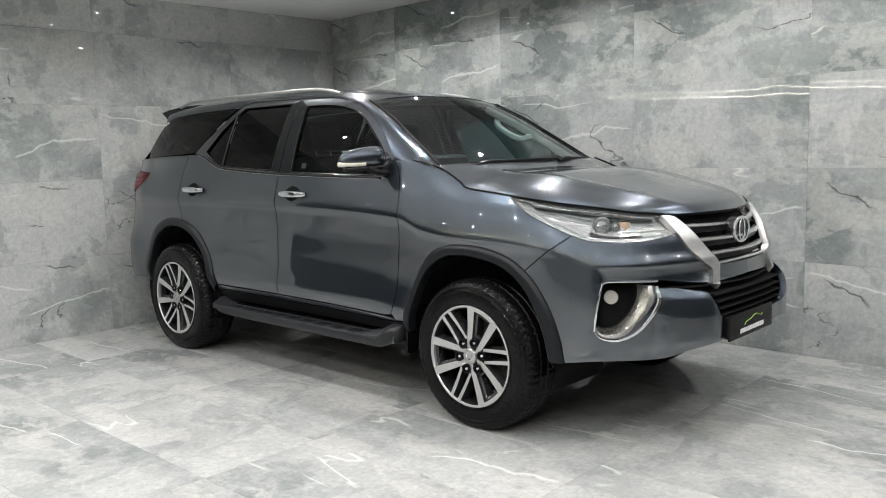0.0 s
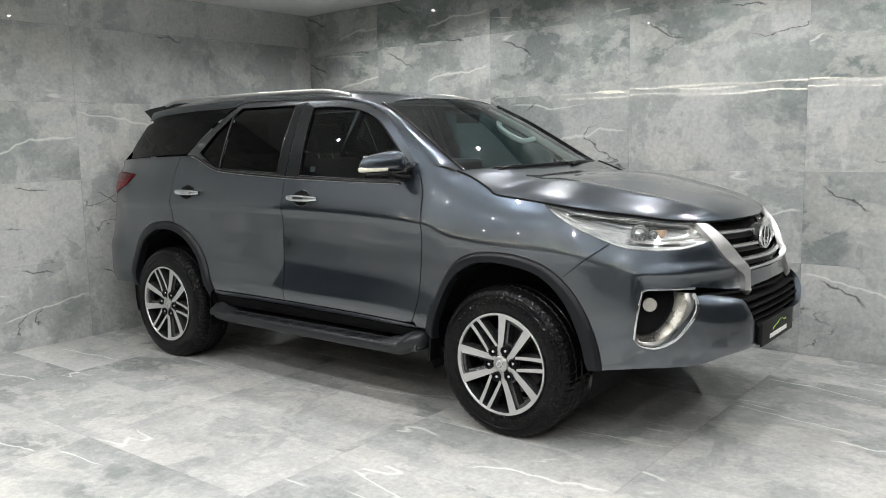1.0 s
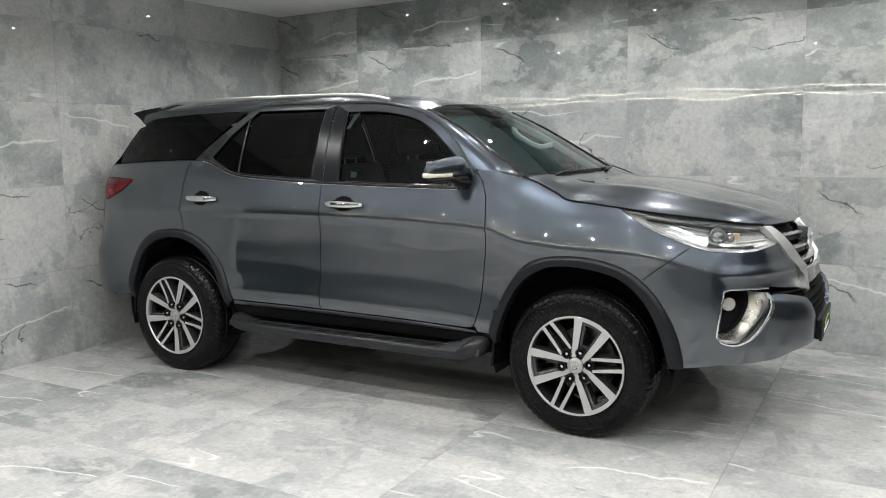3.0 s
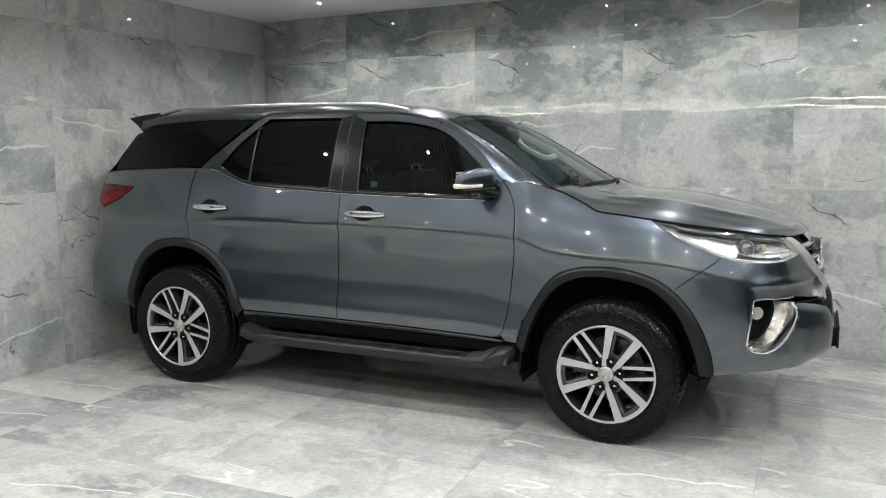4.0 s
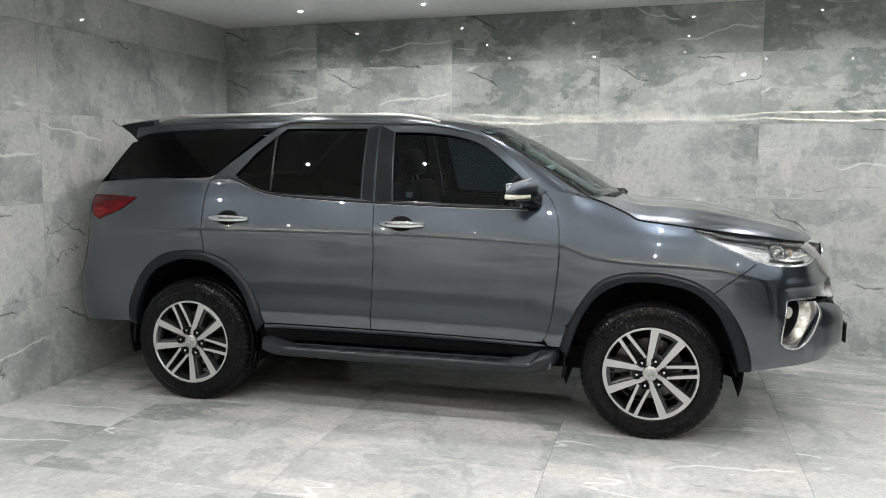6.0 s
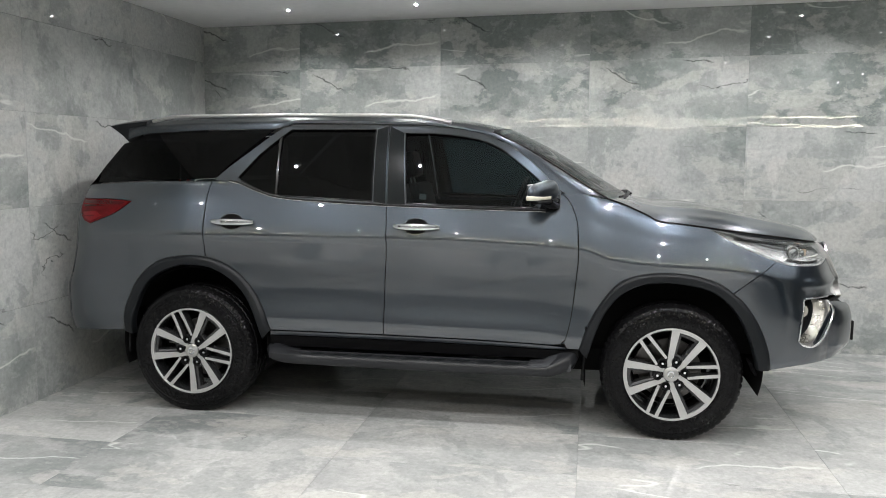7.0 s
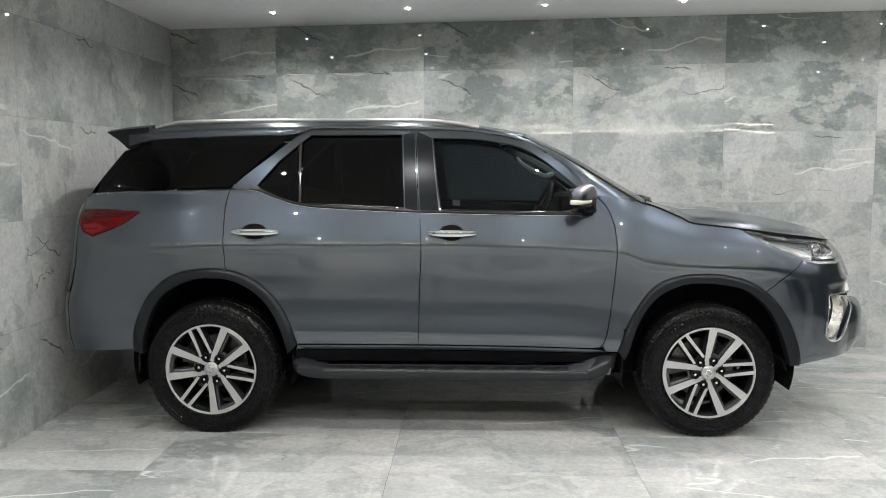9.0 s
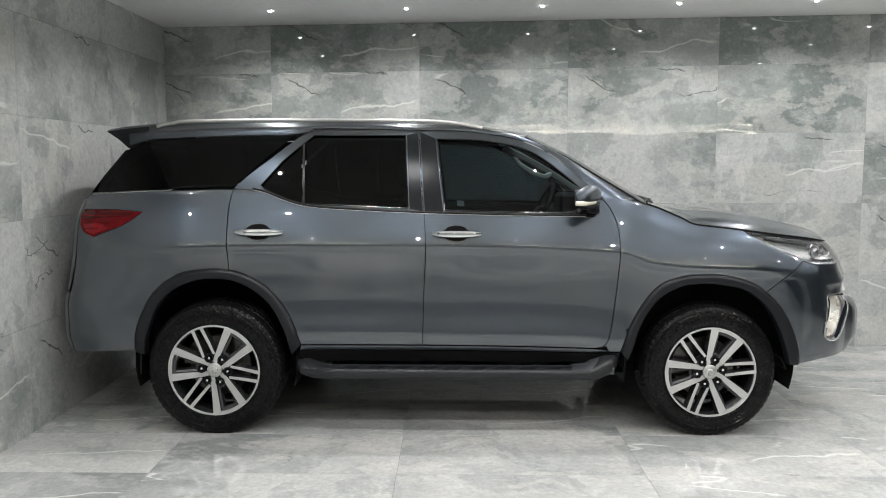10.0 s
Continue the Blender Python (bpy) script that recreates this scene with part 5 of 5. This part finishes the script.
def disc(c, axis, r, h, wide=1.0):
    """A short round body from c along an axis."""
    axis = np.array(axis, float)
    axis /= np.linalg.norm(axis)
    u = np.cross(axis, [0, 0, 1.0])
    u /= np.linalg.norm(u)
    v = np.cross(u, axis)
    n = 28
    vs, fs = [], []
    for rr, k in ((r, 0), (r, h * 0.9), (r * 0.95, h), (r * 0.8, h * 0.9)):
        for a in np.linspace(0, 2 * math.pi, n, endpoint=False):
            vs.append(c + axis * k + (u * math.cos(a) * wide + v * math.sin(a)) * rr)
    for i in range(3):
        for j in range(n):
            fs.append((i * n + j, i * n + (j + 1) % n, (i + 1) * n + (j + 1) % n, (i + 1) * n + j))
    fs.append(tuple(range(3 * n, 4 * n)))
    fs.append(tuple(reversed(range(n))))
    if np.dot(np.cross(u, v), axis) < 0:
        fs = [tuple(reversed(f)) for f in fs]
    return vs, fs


def dome(c, axis, r):
    axis = np.array(axis, float)
    axis /= np.linalg.norm(axis)
    u = np.cross(axis, [0, 0, 1.0])
    u /= np.linalg.norm(u)
    v = np.cross(u, axis)
    n, m, vs, fs = 24, 6, [], []
    for i in range(m + 1):
        b = math.pi / 2 * i / m
        for a in np.linspace(0, 2 * math.pi, n, endpoint=False):
            vs.append(c + axis * math.sin(b) * r * 0.6 + (u * math.cos(a) + v * math.sin(a)) * r * max(math.cos(b), 0.02))
    for i in range(m):
        for j in range(n):
            fs.append((i * n + j, i * n + (j + 1) % n, (i + 1) * n + (j + 1) % n, (i + 1) * n + j))
    if np.dot(np.cross(u, v), axis) < 0:
        fs = [tuple(reversed(f)) for f in fs]
    return vs, fs


# ---- wheels ----
TYRE, HUB_Z = 0.367, 0.365


def wheel_parts(parent):
    """Tyre, two-tone alloy rim, brake and nuts about the y axis; the outer face looks to -y."""
    out, inn = -0.132, 0.132
    prof = [(0.238, out + 0.022), (0.2455, out + 0.008), (0.252, out + 0.003), (0.264, out), (0.285, out - 0.001), (0.308, out + 0.0015), (0.3105, out - 0.0005), (0.3135, out - 0.0003), (0.316, out + 0.003), (0.326, out + 0.0055), (0.328, out + 0.0035), (0.331, out + 0.0042), (0.333, out + 0.009), (0.338, out + 0.0125), (0.346, out + 0.015), (0.356, out + 0.026), (0.365, out + 0.045),
            (0.366, out + 0.068), (0.3615, out + 0.072), (0.3615, out + 0.080), (TYRE, out + 0.084), (TYRE, out + 0.118), (0.3615, out + 0.122), (0.3615, out + 0.132), (TYRE, out + 0.136), (TYRE, inn - 0.084), (0.3615, inn - 0.08), (0.3615, inn - 0.072),
            (0.366, inn - 0.068), (0.365, inn - 0.045), (0.356, inn - 0.026), (0.338, inn - 0.012), (0.285, inn), (0.246, inn - 0.003), (0.238, inn - 0.022)]

    def lugs(i, j):
        r, y = prof[j]
        if r > 0.345 and (abs(y) > 0.045):
            return -0.005 if i % 4 == 0 else 0.0
        return -0.0025 if r > 0.368 and i % 4 == 2 else 0.0
    tyre = lathe("tyre", prof, RUBBER, parent, "black road tyre", n=240, wobble=lugs, sharp=28)
    # raised marks on the sidewall
    for a0, n in ((math.radians(-62), 7), (math.radians(118), 7)):
        for i in range(n):
            a = a0 + i * 0.075
            q = lathe_block(0.284, 0.306, a, a + 0.045, out - 0.0022, out + 0.006)
            arrays("sidewall_mark", *q, RUBBER, tyre)
    lathe("rim_lip", [(0.234, out + 0.02), (0.2475, out + 0.012), (0.2475, out + 0.004), (0.242, out + 0.001), (0.2315, out + 0.004), (0.228, out + 0.016), (0.225, out + 0.05), (0.219, 0.02), (0.224, inn - 0.03), (0.238, inn - 0.01)], ALLOY_DARK, parent, n=96)
    lathe("rim_ring", [(0.2455, out - 0.0008), (0.2445, out - 0.0025), (0.2375, out - 0.0018), (0.2345, out + 0.003)], ALLOY, parent, "machined rim edge", n=96)
    # spokes: three broad pairs and three slender pairs
    broad, slender = math.radians(67), math.radians(7)

    def spoke(a0, a1, r0, w0, w1, name, ledge=0):
        """A straight spoke from the hub to the rim: grey sides, a bright machined face, a ledge towards its twin."""
        face, sides, fs, ff = [], [], [], []
        p0, p1 = r0 * np.array([math.cos(a0), math.sin(a0)]), 0.2395 * np.array([math.cos(a1), math.sin(a1)])
        d = (p1 - p0) / np.linalg.norm(p1 - p0)
        e = np.array([-d[1], d[0]])
        n = 9
        for i in range(n):
            t = i / (n - 1)
            p = p0 + (p1 - p0) * t
            w = (w0 + (w1 - w0) * t ** 1.2) / 2
            y = out + 0.017 - 0.0165 * t + 0.004 * math.sin(math.pi * t)
            for k in (-0.94, 0.94):
                q = p + e * w * k
                face.append((q[0], y - 0.0012, q[1]))
            rows = [(-1.0 - 0.006 / w, 0.05), (-1.0, 0.0), (1.0, 0.0), (1.0 + 0.006 / w, 0.05)]
            if ledge < 0:
                rows = [(-1.0 - 0.016 / w, 0.06), (-1.0 - 0.012 / w, 0.016), (-1.0 - 0.002 / w, 0.011)] + rows[1:]
            elif ledge > 0:
                rows = rows[:3] + [(1.0 + 0.002 / w, 0.011), (1.0 + 0.012 / w, 0.016), (1.0 + 0.016 / w, 0.06)]
            for k, dy in rows:
                q = p + e * w * k
                sides.append((q[0], y + dy, q[1]))
        m = len(rows)
        for i in range(n - 1):
            ff.append((2 * i, 2 * i + 2, 2 * i + 3, 2 * i + 1))
            for j in range(m - 1):
                fs.append((m * i + j, m * i + m + j, m * i + m + 1 + j, m * i + 1 + j))
        s = arrays(name, sides, fs, ALLOY_GREY, parent, "grey alloy spoke", soft=False)
        arrays("spoke_face", face, ff, ALLOY, s, "machined face", soft=False)
    for k in range(3):
        for d in (-1, 1):
            spoke(broad + k * 2.0944 + d * radians(40), broad + k * 2.0944 + d * radians(18.5), 0.040, 0.027, 0.045, "spoke", -d)
            spoke(slender + k * 2.0944 + d * radians(20), slender + k * 2.0944 + d * radians(5.8), 0.086, 0.015, 0.0205, "slender_spoke")
        # web across the broad pair near the hub and at the rim
        q = lathe_block(0.040, 0.105, broad + k * 2.0944 - 0.36, broad + k * 2.0944 + 0.36, out + 0.030, out + 0.06)
        arrays("web", *q, ALLOY_GREY, parent, soft=False)
        q = lathe_block(0.208, 0.232, broad + k * 2.0944 - 0.24, broad + k * 2.0944 + 0.24, out + 0.013, out + 0.05)
        arrays("web", *q, ALLOY_GREY, parent, soft=False)
        q = lathe_block(0.226, 0.2385, broad + k * 2.0944 - 0.27, broad + k * 2.0944 + 0.27, out - 0.0012, out + 0.03, 12)
        arrays("web_face", *q, ALLOY, parent, "machined face", soft=False)
    lathe("hub", [(0.0, out + 0.012), (0.036, out + 0.013), (0.041, out + 0.016), (0.044, out + 0.03), (0.088, out + 0.034), (0.092, out + 0.065)], ALLOY_GREY, parent, "grey hub", n=40)
    lathe("centre_cap", [(0.0, out + 0.001), (0.032, out + 0.002), (0.0385, out + 0.006), (0.040, out + 0.016)], SATIN, parent, "silver centre cap", n=32)
    lathe("cap_emblem", [(0.012, out + 0.0002), (0.014, out - 0.001), (0.018, out - 0.001), (0.02, out + 0.001)], CHROME, parent, n=24)
    for k in range(6):
        a = radians(9 + 60 * k)
        nut = lathe("wheel_nut", [(0.0, out + 0.010), (0.007, out + 0.010), (0.0108, out + 0.014), (0.0108, out + 0.034)], CHROME, parent, "chrome wheel nut", n=6)
        nut.location = (0.070 * math.cos(a), 0, 0.070 * math.sin(a))
        cup = lathe("nut_well", [(0.0105, out + 0.0305), (0.0165, out + 0.030), (0.0180, out + 0.006), (0.0238, out + 0.006), (0.0250, out + 0.034)], BLACK, parent, "black nut well", n=20)
        cup.location = nut.location
    lathe("brake_disc", [(0.06, 0.0), (0.165, 0.0), (0.165, 0.025), (0.06, 0.025)], STEEL, parent, "steel brake disc", n=48)
    arrays("brake_caliper", *lathe_block(0.10, 0.19, radians(140), radians(190), -0.03, 0.05), STEEL, parent, "brake caliper", soft=False)
    lathe("brake_shield", [(0.0, 0.035), (0.20, 0.035)], VOID, parent, n=32)


def lathe_block(r0, r1, a0, a1, y0, y1, n=6):
    vs, fs = [], []
    for i in range(n):
        a = a0 + (a1 - a0) * i / (n - 1)
        for r, y in ((r0, y0), (r1, y0), (r1, y1), (r0, y1)):
            vs.append((r * math.cos(a), y, r * math.sin(a)))
    for i in range(n - 1):
        for j in range(4):
            fs.append((4 * i + j, 4 * i + (j + 1) % 4, 4 * i + 4 + (j + 1) % 4, 4 * i + 4 + j))
    fs += [(3, 2, 1, 0), (4 * n - 4, 4 * n - 3, 4 * n - 2, 4 * n - 1)]
    return vs, fs


first = thing_part("wheel", "five-hole black tyre on a two-tone alloy wheel")
tagged(first, "two-tone alloy wheel with a black tyre")
wheel_parts(first)
first.matrix_basis = pose(2.745, -0.775, HUB_Z) @ Matrix.Scale(1.025, 4)
for x, y, turn, half in ((0.0, -0.775, -15.5, 0), (2.745, 0.775, 20, 180), (0.0, 0.775, 50, 180)):
    w = copy_thing(first, pose(x, y, HUB_Z, 0, 0, half) @ pose(0, 0, 0, 0, -turn, 0) @ Matrix.Scale(1.025 if x > 1 else 1.015, 4))


# ---- cabin ----
def seat(x, y, rake=14):
    s = thing_part("seat", "dark leather car seat with a headrest")
    box("cushion", (x - 0.26, y - 0.25, 0.62), (x + 0.27, y + 0.25, 0.80), LEATHER, s, bevel=0.06, segments=4)
    turn = Matrix.Rotation(radians(-rake), 4, "Y")
    box("backrest", (x - 0.36, y - 0.25, 0.74), (x - 0.20, y + 0.25, 1.34), LEATHER, s, bevel=0.06, segments=4, turn=turn)
    box("headrest", (x - 0.43, y - 0.13, 1.37), (x - 0.32, y + 0.13, 1.55), LEATHER, s, bevel=0.04, segments=4, turn=turn)
    for d in (-0.06, 0.06):
        sweep("headrest_post", [(x - 0.35, y + d, 1.30), (x - 0.375, y + d, 1.40)], round_profile(0.012, 0.012, 8, 2), SATIN, s, up=(0, 1, 0))


def interior():
    for y in (-0.38, 0.38):
        seat(1.42, y)
    bench = thing_part("rear_bench", "dark leather rear bench")
    box("cushion", (0.25, -0.62, 0.66), (0.75, 0.62, 0.84), LEATHER, bench, bevel=0.06, segments=3)
    box("backrest", (0.10, -0.62, 0.78), (0.28, 0.62, 1.36), LEATHER, bench, bevel=0.06, segments=3, turn=Matrix.Rotation(radians(-12), 4, "Y"))
    dash = thing_part("dashboard", "black dashboard")
    box("dash_top", (1.97, -0.66, 1.06), (2.42, 0.66, 1.235), BLACK, dash, bevel=0.05, segments=3)
    box("dash_face", (1.90, -0.66, 0.70), (2.05, 0.66, 1.06), BLACK, dash, bevel=0.04)
    box("binnacle", (1.95, -0.55, 1.17), (2.17, -0.20, 1.335), BLACK, dash, bevel=0.04, segments=3)
    wheel = thing_part("steering_wheel", "black steering wheel")
    c, m = Vector((1.85, -0.38, 1.215)), Matrix.Rotation(radians(-66), 4, "Y")
    ring = [c + m @ Vector((0.188 * math.cos(a), 0.188 * math.sin(a), 0)) for a in np.linspace(0, 2 * math.pi, 40, endpoint=False)]
    sweep("wheel_rim", ring, round_profile(0.03, 0.03, 10, 2), BLACK, wheel, up=(0.91, 0, 0.4), closed=True)
    box("wheel_hub", (1.83, -0.45, 1.155), (1.89, -0.31, 1.255), BLACK, wheel, bevel=0.02)
    for a in (0, math.pi, -math.pi / 2):
        e = c + m @ Vector((0.18 * math.sin(a + math.pi / 2) * 0 + 0.18 * math.sin(a), 0.18 * math.cos(a), 0))
        sweep("wheel_spoke", [c, (c + e) / 2, e], round_profile(0.035, 0.016, 8), SATIN, wheel, up=(0.91, 0, 0.4))
    grip = thing_part("grab_handle", "pale grey grab handle on the far windscreen pillar")
    sweep("grip", curve((1.76, 0.585, 1.575), (1.77, 0.545, 1.540), (1.80, 0.530, 1.505), (1.88, 0.535, 1.455), (1.95, 0.545, 1.425), (1.99, 0.560, 1.425), (2.02, 0.595, 1.44), n=5), round_profile(0.040, 0.036, 10, 2.6), GREYGRIP, grip)
    box("inner_mirror", (1.90, -0.11, 1.54), (1.925, 0.11, 1.60), BLACK, suv, "black inner mirror", bevel=0.01)
    panel("window_sticker", cabin, [(1.345, 1.275), (1.385, 1.272), (1.384, 1.302), (1.344, 1.305)], WHITE, suv, "small pale window sticker", out=-0.010, inset=0, thick=0.001, step=0.02)


for side in (False, True):
    flank_side(side)
body_whole()
front_end()
interior()

# ---- tiles, last ----
def tile_mesh(w, h, mat, cache={}):
    """A thin slab w by h with a fine arris, face up in z."""
    key = (round(w, 3), round(h, 3), mat.name)
    if key not in cache:
        a, b, e, t = w / 2 - 0.0006, h / 2 - 0.0006, 0.0006, 0.010
        vs = [(-a, -b, -t), (a, -b, -t), (a, b, -t), (-a, b, -t), (-a, -b, -e), (a, -b, -e), (a, b, -e), (-a, b, -e), (-a + e, -b + e, 0), (a - e, -b + e, 0), (a - e, b - e, 0), (-a + e, b - e, 0)]
        fs = [(8, 9, 10, 11)]
        for i in range(4):
            j = (i + 1) % 4
            fs += [(i, j, 4 + j, 4 + i), (4 + i, 4 + j, 8 + j, 8 + i)]
        me = bpy.data.meshes.new("tile")
        me.from_pydata(vs, [], fs)
        me.materials.append(mat)
        cache[key] = me
    return cache[key]


def tile_quad(x0, x1, low, high, mat):
    """A wall tile between two joints that need not be level, face up in z."""
    c = (x0 + x1) / 2
    m = (low(c) + high(c)) / 2
    ring = [(x0 - c, low(x0) - m), (x1 - c, low(x1) - m), (x1 - c, high(x1) - m), (x0 - c, high(x0) - m)]
    vs = []
    for g, z in ((0.0003, -0.010), (0.0003, -0.0005), (0.0008, 0.0)):
        vs += [(u - math.copysign(g, u), v - math.copysign(g, v), z) for u, v in ring]
    fs = [(8, 9, 10, 11)]
    for i in range(4):
        j = (i + 1) % 4
        fs += [(i, j, 4 + j, 4 + i), (4 + i, 4 + j, 8 + j, 8 + i)]
    me = bpy.data.meshes.new("tile")
    me.from_pydata(vs, [], fs)
    me.materials.append(mat)
    return me


def lay(parent, us, vs, put, mat, tone_light=0.5):
    for u0, u1 in zip(us[:-1], us[1:]):
        for v0, v1 in zip(vs[:-1], vs[1:]):
            if u1 - u0 < 0.02 or v1 - v0 < 0.02:
                continue
            ob = new("tile", tile_mesh(u1 - u0, v1 - v0, mat))
            ob.parent = parent
            ob.color = (tone_light, tone_light, tone_light, 1)
            ob.matrix_basis = put((u0 + u1) / 2, (v0 + v1) / 2)


ROWS_Z = [0.0, 0.600, 1.195, 1.765, 2.315, TOP]
COLS_X = [LEFT, -0.165, 1.05, 2.265, 3.485, 4.70, 5.915, RIGHT]
COLS_Y = [LEFT_END, -2.105, -0.89, 0.325, BACK]
JOINTS = [lambda x: 0.0, lambda x: 0.600, lambda x: 1.195, lambda x: 1.768 + 0.004 * (x - 3.4), lambda x: 2.313 + 0.019 * (x - 3.4), ceiling_at]
chance = random.Random(11)
# stone tone, column by column from the floor up; top row darkened as shade
TONE_LIGHT = ["45443", "45552", "54310", "56542", "65752", "76642", "55553"]
for x0, x1, column in zip(COLS_X[:-1], COLS_X[1:], TONE_LIGHT):
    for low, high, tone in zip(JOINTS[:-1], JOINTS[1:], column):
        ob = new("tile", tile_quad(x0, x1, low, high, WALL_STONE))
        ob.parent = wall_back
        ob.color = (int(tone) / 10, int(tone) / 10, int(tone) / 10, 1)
        ob.matrix_basis = pose((x0 + x1) / 2, BACK, (low((x0 + x1) / 2) + high((x0 + x1) / 2)) / 2, 90 + chance.uniform(-0.15, 0.15), 0, chance.uniform(-0.08, 0.08))
# left wall's stone lightened in colour to stand in for stronger light
lay(wall_left, COLS_Y, ROWS_Z, lambda u, v: pose(LEFT, u, v, 90, 0, 90), WALL_STONE, 0.92)
lay(wall_right, [NEAR, -5.8, -4.585, -3.37, -2.155, -0.94, 0.275, BACK], ROWS_Z, lambda u, v: pose(RIGHT, u, v, 90, 0, -90), WALL_STONE)
FLOOR_X = [FAR_LEFT, -2.595, -1.38, -0.165, 1.05, 2.265, 3.485, 4.70, 5.915, RIGHT]
FLOOR_Y = [BACK - 0.597 * i for i in range(14)][::-1]
FLOOR_Y[0] = NEAR
lay(floor, FLOOR_X, FLOOR_Y, lambda u, v: pose(u, v, 0), FLOOR_STONE)
